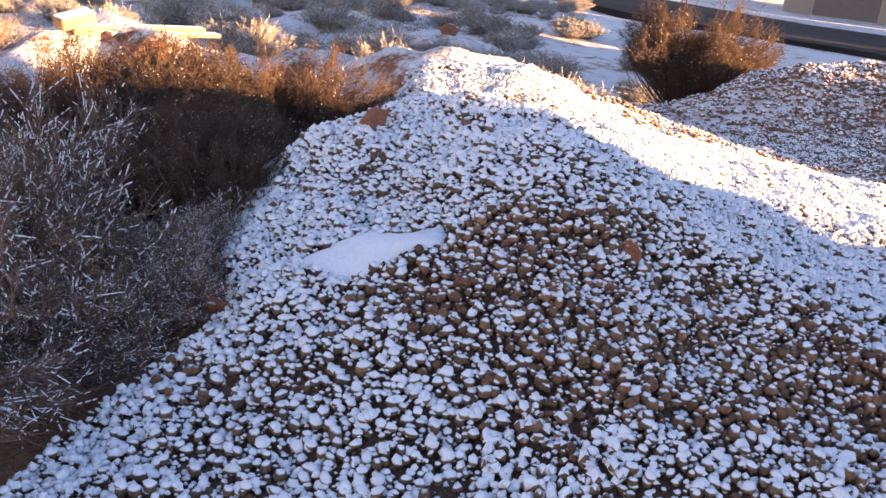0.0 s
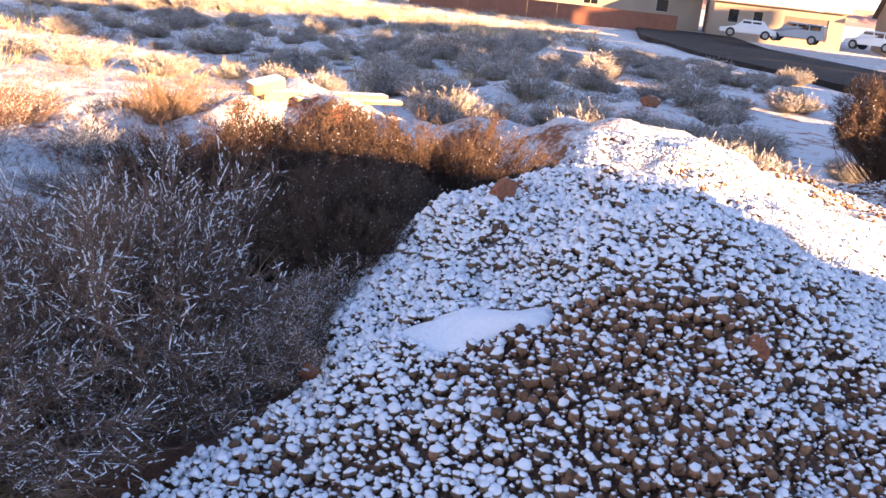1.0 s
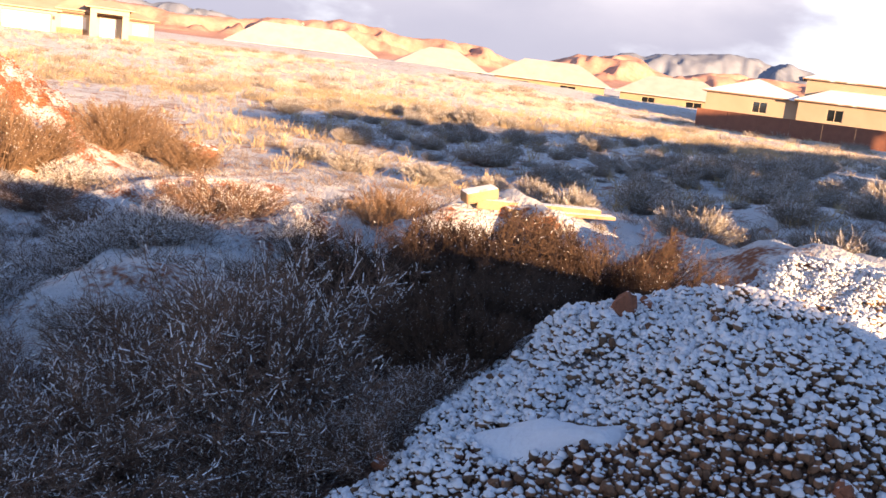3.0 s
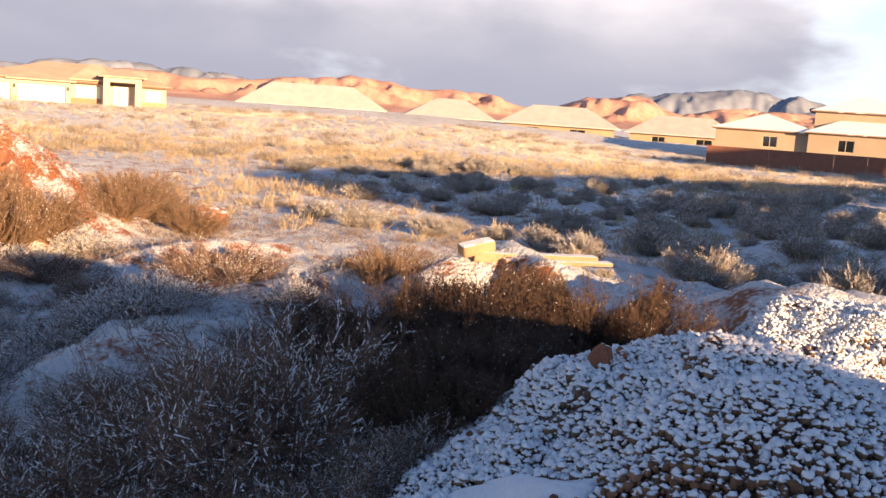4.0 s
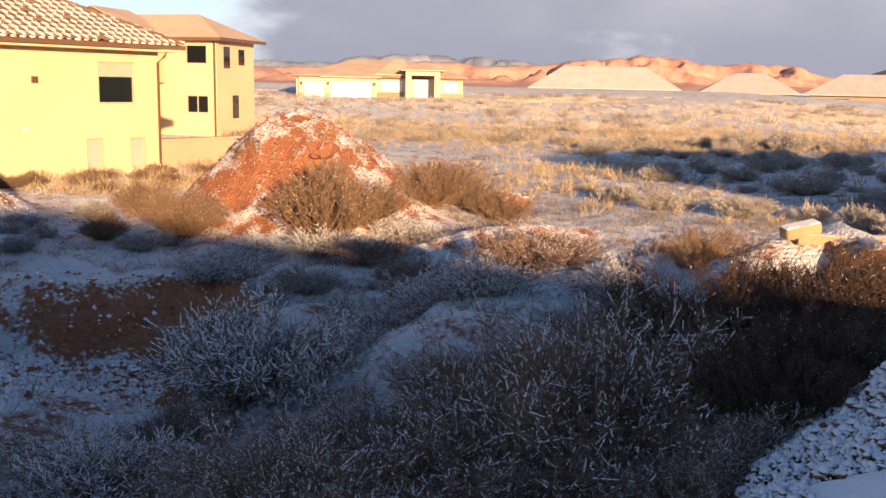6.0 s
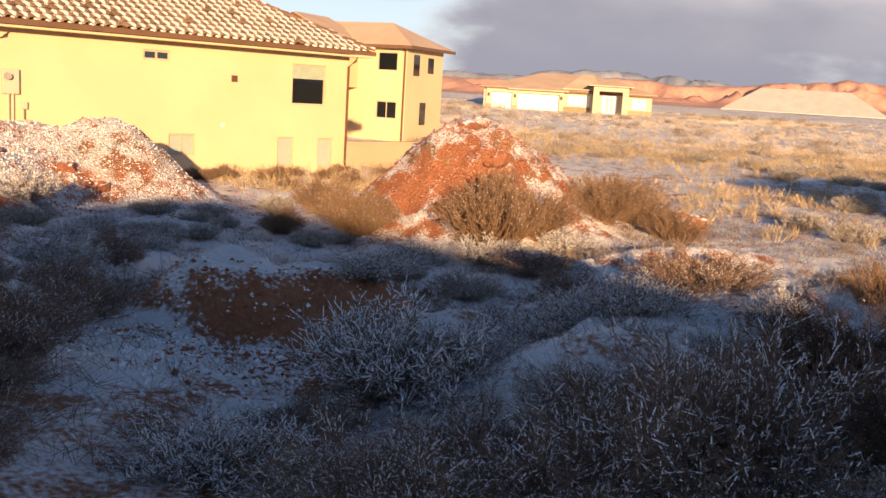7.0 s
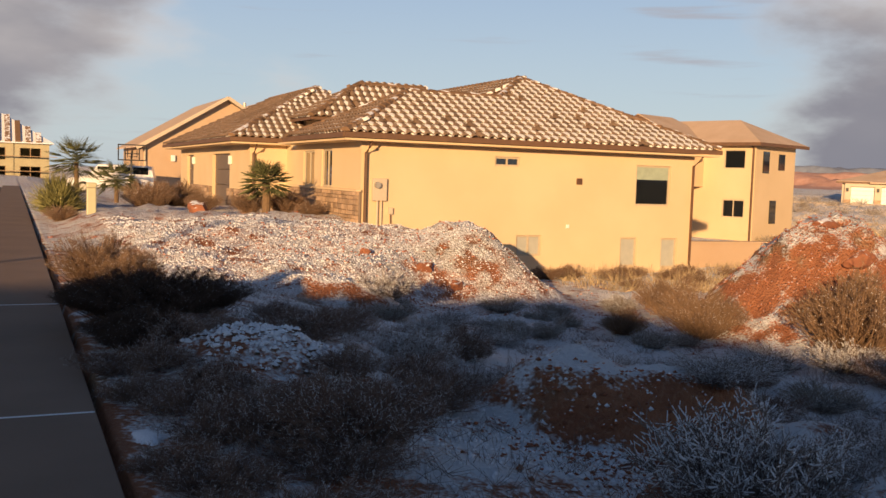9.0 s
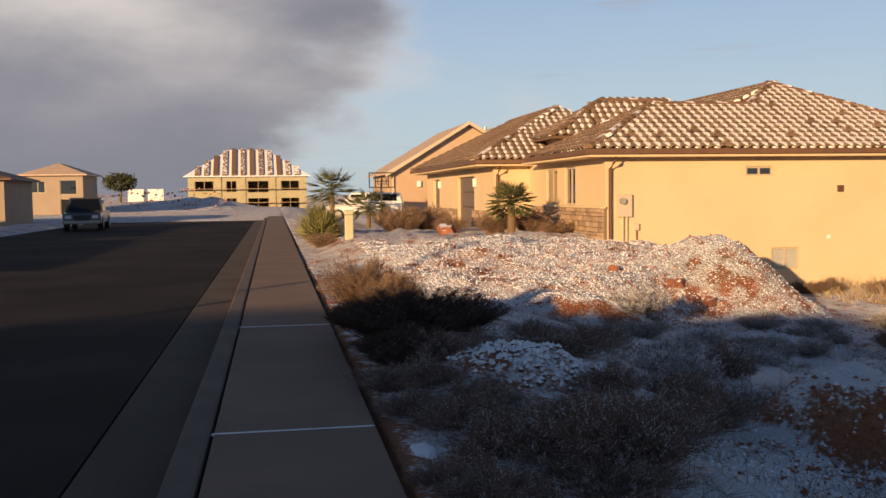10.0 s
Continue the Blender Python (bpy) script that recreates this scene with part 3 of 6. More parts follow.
def plain_house(place, turn, w, d, base, eave, rise, wall_m, roof_m, label, holes=(), side_holes=(), kind_roof="hip", over=0.5, group="houses", blinds=False):
    """A house with its front along x at y = 0 and its side along y at x = 0 (place: the front's left corner)."""
    h = thing("house", place, turn, label, "house", group)
    part("wall", panel(w, base, eave, 0.2, [q[:4] for q in holes]), wall_m, h)
    back = panel(w, base, eave, 0.2, [])
    back.transform(pose(0, d - 0.2, 0))
    part("wall", back, wall_m, h)
    for x, hs in ((0.0, side_holes), (w - 0.2, ())):
        bm = panel(d - 0.4, base, eave, 0.2, [q[:4] for q in hs])
        bm.transform(Matrix.Translation((x, d - 0.2, 0)) @ pose(0, 0, 0, 0, 0, -90))
        part("wall", bm, wall_m, h)
    for q in holes:
        window(h, *q[:4], bars=q[4] if len(q) > 4 else 1, material=q[5] if len(q) > 5 else None)
    for q in side_holes:
        window(h, *q[:4], bars=q[4] if len(q) > 4 else 1, turn=Matrix.Translation((0, d - 0.2, 0)) @ pose(0, 0, 0, 0, 0, -90))
    # black sheet under the roof, interior darkness given as colour
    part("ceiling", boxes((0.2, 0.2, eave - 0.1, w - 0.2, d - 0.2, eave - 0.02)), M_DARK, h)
    if kind_roof == "hip":
        faces, ridge = hip_roof(w, d, rise, over)
    else:
        x0, y0, x1, y1 = -over, -over, w + over, d + over
        drop = rise * over / (d / 2)
        faces = [[(x0, y0, -drop), (x1, y0, -drop), (x1, d / 2, rise), (x0, d / 2, rise)], [(x1, y1, -drop), (x0, y1, -drop), (x0, d / 2, rise), (x1, d / 2, rise)]]
        for x in (0.0, w - 0.2):
            bm = bmesh.new()
            a = [bm.verts.new((x + o, y, z)) for o in (0, 0.2) for y, z in ((0, eave), (d, eave), (d / 2, eave + rise - 0.1))]
            bm.faces.new(a[:3]), bm.faces.new(a[3:])
            for k in range(3):
                q = (k + 1) % 3
                bm.faces.new((a[k], a[q], a[q + 3], a[k + 3]))
            part("gable", bm, wall_m, h)
    bm = roof_slab(faces)
    bm.transform(pose(0, 0, eave + 0.14))
    part("roof", bm, roof_m, h)
    return h


# ---- the near house ----
def inside(poly, x, y):
    hit = False
    for (x0, y0), (x1, y1) in zip(poly, poly[1:] + poly[:1]):
        if (y0 > y) != (y1 > y) and x < (x1 - x0) * (y - y0) / (y1 - y0) + x0:
            hit = not hit
    return hit


def tile_mesh(name, material):
    """One barrel tile: a thick arch, its axis up the slope (y), its lower end at y = 0."""
    prof = [(-0.122, 0.0), (-0.085, 0.055), (0.0, 0.085), (0.085, 0.055), (0.122, 0.0)]
    verts = []
    for y, lift, grow in ((0.0, 0.055, 1.0), (0.43, 0.0, 0.88)):
        for up in (0.0, -0.028):
            verts += [(x * grow, y, z * grow + lift + up) for x, z in prof]
    faces = []
    for k in range(4):
        faces += [(k, k + 1, 11 + k, 10 + k), (k + 1, k, 5 + k, 6 + k)]
    return mesh_of(name, verts, faces, material), verts, faces


def tiled_slope(parent, poly, material, most=300, seed=1, snowy=1.0):
    """Tiles over a planar slope; its first side is the eave."""
    rnd = random.Random(seed)
    a, b = Vector(poly[0]), Vector(poly[1])
    along = (b - a).normalized()
    normal = (b - a).cross(Vector(poly[2]) - a).normalized()
    if normal.z < 0:
        normal.negate()
    up = normal.cross(along)
    flat = [((Vector(p) - a).dot(along), (Vector(p) - a).dot(up)) for p in poly]
    u0, u1, v1 = min(p[0] for p in flat), max(p[0] for p in flat), max(p[1] for p in flat)
    me, verts, faces = tile_mesh("roof_tile", material)
    turn = Matrix((along, up, normal)).transposed().to_4x4()
    rest_v, rest_f, count, v = [], [], 0, -0.03
    snow_v, snow_f = [], []
    while v < v1 - 0.1:
        u = u0 + 0.15
        while u < u1:
            if inside(flat, u, max(v + 0.12, 0.02)):
                spot = a + along * (u + rnd.uniform(-0.004, 0.004)) + up * (v + rnd.uniform(-0.006, 0.006)) + normal * 0.01
                m = Matrix.Translation(spot) @ turn @ pose(0, 0, 0, rnd.uniform(-0.5, 0.5), rnd.uniform(-1, 1), rnd.uniform(-0.6, 0.6))
                if rnd.random() < 0.94:
                    # snow lying in the hollow beside the barrel
                    n, k = len(snow_v), snowy * rnd.uniform(0.75, 1.1) * (0.85 + 0.3 * (u - u0) / (u1 - u0))
                    for r, z in ((1.0, 0.0), (0.72, 0.095)):
                        snow_v += [m @ Vector((0.1525 + 0.115 * k * r * math.cos(j * 0.7854) * rnd.uniform(0.9, 1.1), 0.215 + 0.155 * k * r * math.sin(j * 0.7854), z)) for j in range(8)]
                    snow_f += [[n + j, n + (j + 1) % 8, n + 8 + (j + 1) % 8, n + 8 + j] for j in range(8)] + [list(range(n + 8, n + 16))]
                if count < most:
                    ob = new("roof_tile", me)
                    ob.parent = parent
                    ob.matrix_local = m
                    count += 1
                else:
                    n = len(rest_v)
                    rest_v += [m @ Vector(q) for q in verts]
                    rest_f += [[i + n for i in f] for f in faces]
            u += 0.305
        v += 0.37
    ob = new("roof_snow", mesh_of("roof_snow", snow_v, snow_f, M_ROOFSNOW))
    ob.parent = parent
    tagged(ob, "thin snow lying between the roof tiles", kind="stuff")
    if rest_v:
        ob = new("roof_tiles", mesh_of("roof_tiles", rest_v, rest_f, material))
        ob.parent = parent
        tagged(ob, kind="stuff")


def ridge_caps(parent, p, q, material):
    """A row of overlapping cap tiles along a hip or a ridge."""
    p, q = Vector(p), Vector(q)
    d = (q - p).normalized()
    side = d.cross(Vector((0, 0, 1))).normalized()
    upw = side.cross(d)
    bm = bmesh.new()
    n = max(2, int((q - p).length / 0.36))
    for k in range(n):
        s = p + d * ((q - p).length * k / n)
        e = s + d * 0.44
        ends = []
        for c, lift, r in ((s, 0.075, 0.15), (e, 0.045, 0.125)):
            ends.append([bm.verts.new(c + side * (r * math.cos(math.pi * j / 5)) + upw * (lift - 0.04 + 0.13 * math.sin(math.pi * j / 5))) for j in range(6)])
        for j in range(5):
            bm.faces.new((ends[0][j], ends[0][j + 1], ends[1][j + 1], ends[1][j]))
        bm.faces.new(ends[0])
    return part("ridge_tiles", bm, material, parent)


def near_house():
    h = thing("house", (0, 0, 0), 0, "single-storey tan stucco house with frosted barrel-tile roof", "house", "houses")
    eave = 2.78
    # the side that faces the empty lot, with its walk-out basement
    ox, oy = 9.6, 27.2
    holes = [(4.45, 2.12, 5.33, 2.42, 1, None), (9.8, 0.97, 11.22, 2.33, 0, None),
             (5.3, -0.72, 6.22, -0.06, 1, M_BLIND), (9.28, -1.1, 9.95, -0.12, 0, M_BLIND), (10.95, -1.15, 11.62, -0.14, 0, M_BLIND)]
    at = pose(ox, oy, 0)
    bm = panel(12.2, -2.2, eave, 0.22, [q[:4] for q in holes])
    bm.transform(at)
    part("wall", bm, M_STUCCO, h)
    for x0, z0, x1, z1, bars, m in holes:
        window(h, x0, z0, x1, z1, bars, m, turn=at)
    bm = boxes((9.86, 0.065, 1.85, 11.16, 0.08, 2.27))
    bm.transform(at)
    part("roller_blind", bm, mat("pale_green_blind", (0.35, 0.42, 0.33), None, 4, 0.8, 0.1), h, "pale green roller blind, half down")
    # front wall: the living room
    side = Matrix.Translation((ox, 34.9, 0)) @ pose(0, 0, 0, 0, 0, -90)
    fh = [(1.49, 1.28, 2.84, 2.48, 1, M_BLIND), (3.7, 1.28, 4.84, 2.52, 1, M_BLIND)]
    bm = panel(34.9 - oy - 0.22, -1.5, eave, 0.22, [q[:4] for q in fh])
    bm.transform(side)
    part("wall", bm, M_STUCCO, h)
    for q in fh:
        window(h, *q[:4], bars=1, material=M_GLASS, turn=side)
    for b in ((21.58, oy + 0.22, -2.2, 21.8, 48, eave), (9.6, 47.8, -1, 21.58, 48, eave)):
        part("wall", boxes(b), M_STUCCO, h)
    # garage wing, nearer to the street
    gx0 = 8.2
    doors = [(51.6 - 43.0, -0.2, 51.6 - 39.3, 2.4), (51.6 - 49.7, -0.2, 51.6 - 47.8, 2.4)]
    gm = Matrix.Translation((gx0, 51.6, 0)) @ pose(0, 0, 0, 0, 0, -90)
    bm = panel(15.9, -0.6, eave, 0.25, sorted(doors))
    bm.transform(gm)
    part("wall", bm, M_STUCCO, h)
    for x0, z0, x1, z1 in doors:
        bm = bmesh.new()
        for k in range(4):
            a = z0 + (z1 - z0) * k / 4
            box(bm, x0, 0.14, a + 0.01, x1, 0.19, a + (z1 - z0) / 4 - 0.01, bevel=0.008)
        bm.transform(gm)
        part("garage_door", bm, M_GARAGE, h)
    part("wall", boxes((gx0 + 0.25, 35.7, -0.6, 9.6, 35.92, eave)), M_STUCCO, h)
    part("wall", boxes((9.6, 34.9, -0.6, 9.82, 35.92, eave)), M_STUCCO, h)
    part("wall", boxes((gx0 + 0.25, 51.4, -0.6, 15.9, 51.6, eave)), M_STUCCO, h)
    # ceilings in the same black, for rooms without light
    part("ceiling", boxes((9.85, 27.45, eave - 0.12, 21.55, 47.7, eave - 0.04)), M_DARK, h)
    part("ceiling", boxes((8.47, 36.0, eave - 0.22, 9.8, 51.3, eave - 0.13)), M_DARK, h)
    # ledge stone round the foot of the front
    rnd = random.Random(5)
    bed = part("stone_wainscot", boxes((9.53, 27.14, -0.5, 9.597, 34.9, 1.2)), M_MORTAR, h, "brown ledge stone wainscot")
    stone = mesh_of("stone", [(x, y, z) for x in (-0.5, 0.5) for y in (-0.5, 0.5) for z in (-0.5, 0.5)],
                    [(0, 1, 3, 2), (4, 6, 7, 5), (0, 4, 5, 1), (2, 3, 7, 6), (0, 2, 6, 4), (1, 5, 7, 3)], M_STONE)

    def ledge(x, y0, y1, z0, z1, parent):
        z = z0
        while z < z1 - 0.05:
            tall = min(rnd.uniform(0.1, 0.19), z1 - z)
            y = y0
            while y < y1 - 0.03:
                long = min(rnd.uniform(0.18, 0.55), y1 - y)
                ob = new("stone", stone)
                ob.parent = parent
                ob.matrix_local = Matrix.Translation((x - rnd.uniform(0.0, 0.035), y + long / 2, z + tall / 2)) @ Matrix.Diagonal((0.09, long - 0.015, tall - 0.015, 1))
                y += long
            z += tall
    ledge(9.52, 27.14, 34.9, -0.3, 1.2, bed)
    bed2 = part("stone_wainscot", boxes((8.14, 35.7, -0.4, 8.197, 39.3, 1.0), (8.14, 43.0, -0.4, 8.197, 47.8, 1.0)), M_MORTAR, h, "brown ledge stone wainscot")
    ledge(8.13, 35.7, 39.3, -0.2, 1.0, bed2)
    ledge(8.13, 43.0, 47.8, -0.2, 1.0, bed2)
    part("stone_cap", boxes((9.44, 27.1, 1.2, 9.6, 34.9, 1.27), bevel=0.015), M_STUCCO, h)
    # roof
    e, pitch = 2.92, 0.48
    def on(x, y, k):
        return (x, y, e + pitch * k)
    r1l, r1r, peak, peak2 = on(12.1, 29.8, 3.2), on(15.4, 29.8, 3.2), on(17.3, 31.7, 5.1), on(17.3, 44.9, 5.1)
    south = [on(8.9, 26.6, 0), on(22.4, 26.6, 0), peak, r1r, r1l]
    west = [on(8.9, 33.0, 0), on(8.9, 26.6, 0), r1l]
    north = [on(18.6, 33.0, 0), on(8.9, 33.0, 0), r1l, r1r]
    east = [on(22.4, 26.6, 0), on(22.4, 50.0, 0), peak2, peak]
    main_w = [on(12.2, 50.0, 0), on(12.2, 31.7, 0), peak, peak2]
    main_n = [on(22.4, 50.0, 0), on(12.2, 50, 0), peak2]
    wing = e + 0.52 * 4.4
    g0, g1 = (11.8, 39.5, wing), (11.8, 47.7, wing)
    gs = [(7.4, 35.1, e), (16.2, 35.1, e), g0]
    gw = [(7.4, 52.1, e), (7.4, 35.1, e), g0, g1]
    gn = [(16.2, 52.1, e), (7.4, 52.1, e), g1]
    ge = [(16.2, 35.1, e), (16.2, 52.1, e), g1, g0]
    part("roof", roof_slab([south, west, north, east, main_w, main_n, gs, gw, gn, ge], 0.1), M_TRIM, h, "brown roof deck")
    tiled_slope(h, south, M_TILE, 300, 2, 1.2)
    tiled_slope(h, west, M_TILE, 0, 3, 0.85)
    tiled_slope(h, gs, M_TILE, 0, 4)
    tiled_slope(h, gw, M_TILE, 0, 5, 0.8)
    tiled_slope(h, main_w, M_TILE, 0, 6)
    for p, q in ((south[0], r1l), (south[1], peak), (r1l, r1r), (peak, peak2), (gs[0], g0), (g0, g1), (west[0], r1l), (r1r, peak)):
        ridge_caps(h, p, q, M_CAP)
    # small raised dormer between the two hips
    part("dormer", boxes((10.4, 34.1, 3.0, 13.4, 36.9, 3.68)), M_STUCCO, h)
    dorm = [[(9.9, 33.6, 3.72), (9.9, 37.4, 3.72), (12.3, 35.5, 5.12)], [(9.9, 33.6, 3.72), (15.0, 33.6, 3.72), (15.0, 35.5, 5.12), (12.3, 35.5, 5.12)],
            [(15.0, 37.4, 3.72), (9.9, 37.4, 3.72), (12.3, 35.5, 5.12), (15.0, 35.5, 5.12)]]
    part("dormer_roof", roof_slab(dorm, 0.1), M_TRIM, h)
    tiled_slope(h, [dorm[0][1], dorm[0][0], dorm[0][2]], M_TILE, 0, 8)
    tiled_slope(h, dorm[1], M_TILE, 0, 9)
    ridge_caps(h, dorm[0][0], dorm[0][2], M_CAP)
    ridge_caps(h, dorm[0][2], dorm[1][2], M_CAP)
    # fascia, gutter, soffit
    part("fascia", boxes((8.86, 26.52, 2.78, 22.44, 26.6, 2.93)), M_TRIM, h)
    part("fascia", boxes((8.82, 26.6, 2.78, 8.9, 33.4, 2.93)), M_TRIM, h)
    part("fascia", boxes((7.32, 35.1, 2.78, 7.4, 52.1, 2.93)), M_TRIM, h)
    part("fascia", boxes((7.32, 35.02, 2.78, 9.6, 35.1, 2.93)), M_TRIM, h)
    for b in ((8.9, 26.6, 2.7, 22.4, 27.2, 2.76), (8.9, 27.2, 2.7, 9.6, 34.3, 2.76), (7.4, 35.1, 2.7, 8.2, 52.1, 2.76), (8.2, 35.1, 2.7, 9.6, 35.7, 2.76)):
        part("soffit", boxes(b), M_STUCCO, h)
    for x, y, foot in ((9.72, 27.13, 0.0), (21.7, 27.13, -1.2), (8.32, 35.63, -0.2)):
        bm = tube(bmesh.new(), [(x, y - 0.5, 2.72), (x, y - 0.42, 2.58), (x, y - 0.03, 2.36), (x, y - 0.03, foot + 0.2), (x, y - 0.12, foot + 0.05)], 0.05, 6)
        part("downspout", bm, M_PIPE, h, "brown metal downspout")
    # meter box and conduits on the lot side
    part("meter_box", boxes((9.95, 27.08, 0.95, 10.4, 27.2, 1.62), bevel=0.015), M_STUCCO_FAR, h, "tan electric meter box")
    bm = bmesh.new()
    bmesh.ops.create_cone(bm, cap_ends=True, segments=20, radius1=0.1, radius2=0.09, depth=0.12, matrix=pose(10.08, 27.03, 1.42, 90))
    part("meter", bm, M_METAL, h, "round glass electric meter")
    bm = tube(bmesh.new(), [(10.12, 27.14, 0.95), (10.12, 27.14, -0.3)], 0.035, 8)
    tube(bm, [(10.25, 27.14, 0.95), (10.25, 27.14, -0.3)], 0.025, 8)
    part("conduit", bm, M_STUCCO_FAR, h)
    part("junction_box", boxes((10.48, 27.1, 0.55, 10.62, 27.2, 0.75), bevel=0.01), M_STUCCO_FAR, h)
    bm = tube(bmesh.new(), [(10.55, 27.15, 0.55), (10.56, 27.15, 0.1), (10.5, 27.12, -0.2)], 0.02, 8)
    part("conduit", bm, M_PIPE, h)
    part("wall_vent", boxes((17.05, 27.14, 1.62, 17.25, 27.2, 1.82), bevel=0.01), M_PIPE, h, "dark square dryer vent")
    part("wall_vent", boxes((16.72, 27.17, 0.18, 16.84, 27.2, 0.3), bevel=0.01), M_WHITE, h, "small white vent cover")
    for y in (38.9, 47.4):
        part("wall_lamp", boxes((8.06, y - 0.1, 1.95, 8.2, y + 0.1, 2.3), bevel=0.03), M_WHITE, h, "white carriage lamp")
    # side post and retaining wall at the back corner
    part("porch_post", boxes((22.2, 31.5, -2, 22.5, 31.8, 2.75)), M_STUCCO, h)
    return h


near_house()
low_wall = part("wall_back_yard", boxes((21.85, 27.6, -2.4, 28.2, 27.85, -0.35), (21.85, 27.56, -0.35, 28.2, 27.89, -0.27)), M_STUCCO_ROSE, None)
tagged(low_wall, "low rose stucco garden wall beside the house", "wall", kind="structure")

# ---- other houses ----
def dir_deg(a, b):
    return math.degrees(math.atan2(b[1] - a[1], b[0] - a[0]))

# two-storey neighbour
tall_house = plain_house((33.6, 50.85, 0), -70, 10.2, 4.6, -2.2, 4.0, 1.4, M_STUCCO, M_ROOF_WARM, "two-storey tan stucco house with hip roof",
            holes=[(8.3, 2.7, 9.6, 3.75, 0), (8.3, 0.0, 9.65, 1.0, 1)])


def tall_house_parts(h):
    """The gabled porch bay, its posts and balcony, windows of the end wall, downspout."""
    bay = bmesh.new()
    rim = [(0.6, 1.65), (7.05, 1.65), (7.05, 4.1), (3.8, 5.6), (0.6, 4.1)]
    front = [bay.verts.new((x, -1.6, z)) for x, z in rim]
    rear = [bay.verts.new((x, -0.003, z)) for x, z in rim]
    bay.faces.new(front), bay.faces.new(list(reversed(rear)))
    for k in range(5):
        q = (k + 1) % 5
        bay.faces.new((front[k], rear[k], rear[q], front[q]))
    part("gable_bay", bay, M_STUCCO, h)
    part("gable_roof", roof_slab([[(0.2, -2.0, 4.0), (3.8, -2.0, 5.72), (3.8, 1.6, 5.72), (0.2, 1.6, 4.0)], [(7.45, -2.0, 4.0), (7.45, 1.6, 4.0), (3.8, 1.6, 5.72), (3.8, -2.0, 5.72)]], 0.14), M_ROOF_WARM, h)
    for a, b in (((0.2, 4.0), (3.8, 5.72)), ((3.8, 5.72), (7.45, 4.0))):
        part("rake_board", tube(bmesh.new(), [(a[0], -2.03, a[1] - 0.12), (b[0], -2.03, b[1] - 0.12)], 0.1, 4), M_TRIM, h)
    part("balcony_slab", boxes((0.6, -2.2, 1.4, 7.4, -1.603, 1.62)), M_STUCCO, h)
    for x in (0.9, 4.0, 6.9):
        part("porch_post", boxes((x, -1.95, -2.0, x + 0.35, -1.65, 1.4)), M_STUCCO, h)
    part("porch_door", boxes((5.3, -1.66, 1.9, 6.5, -1.603, 3.7), bevel=0.01), M_GLASS, h)
    part("downspout", tube(bmesh.new(), [(10.1, -0.35, 4.05), (10.1, -0.06, 3.8), (10.1, -0.06, -1.8)], 0.06, 6), M_PIPE, h, "brown metal downspout")
    for y, z0, z1 in ((0.8, 2.5, 3.7), (2.6, 2.7, 3.6), (1.8, -0.3, 1.0)):
        part("window", boxes((10.203, y, z0, 10.25, y + 0.7, z1), bevel=0.01), M_GLASS, h)
    part("fascia", boxes((-0.5, -0.6, 3.95, 10.7, -0.503, 4.13)), M_TRIM, h)
    part("fascia", boxes((10.703, -0.6, 3.95, 10.78, 5.1, 4.13)), M_TRIM, h)


tall_house_parts(tall_house)
# wide house with two white garage doors across the field
A, B = (76.1, 72.3), (87.2, 58.5)
wide = plain_house((*A, 0.0), dir_deg(A, B), 17.7, 12.0, -0.6, 2.5, 1.85, M_STUCCO_FAR, M_ROOF_WARM, "wide single-storey cream house with two white garage doors",
                   holes=[(8.9, 1.0, 11.3, 2.25, 3, M_WHITE), (15.6, 1.0, 17.2, 2.2, 1, M_WHITE)])


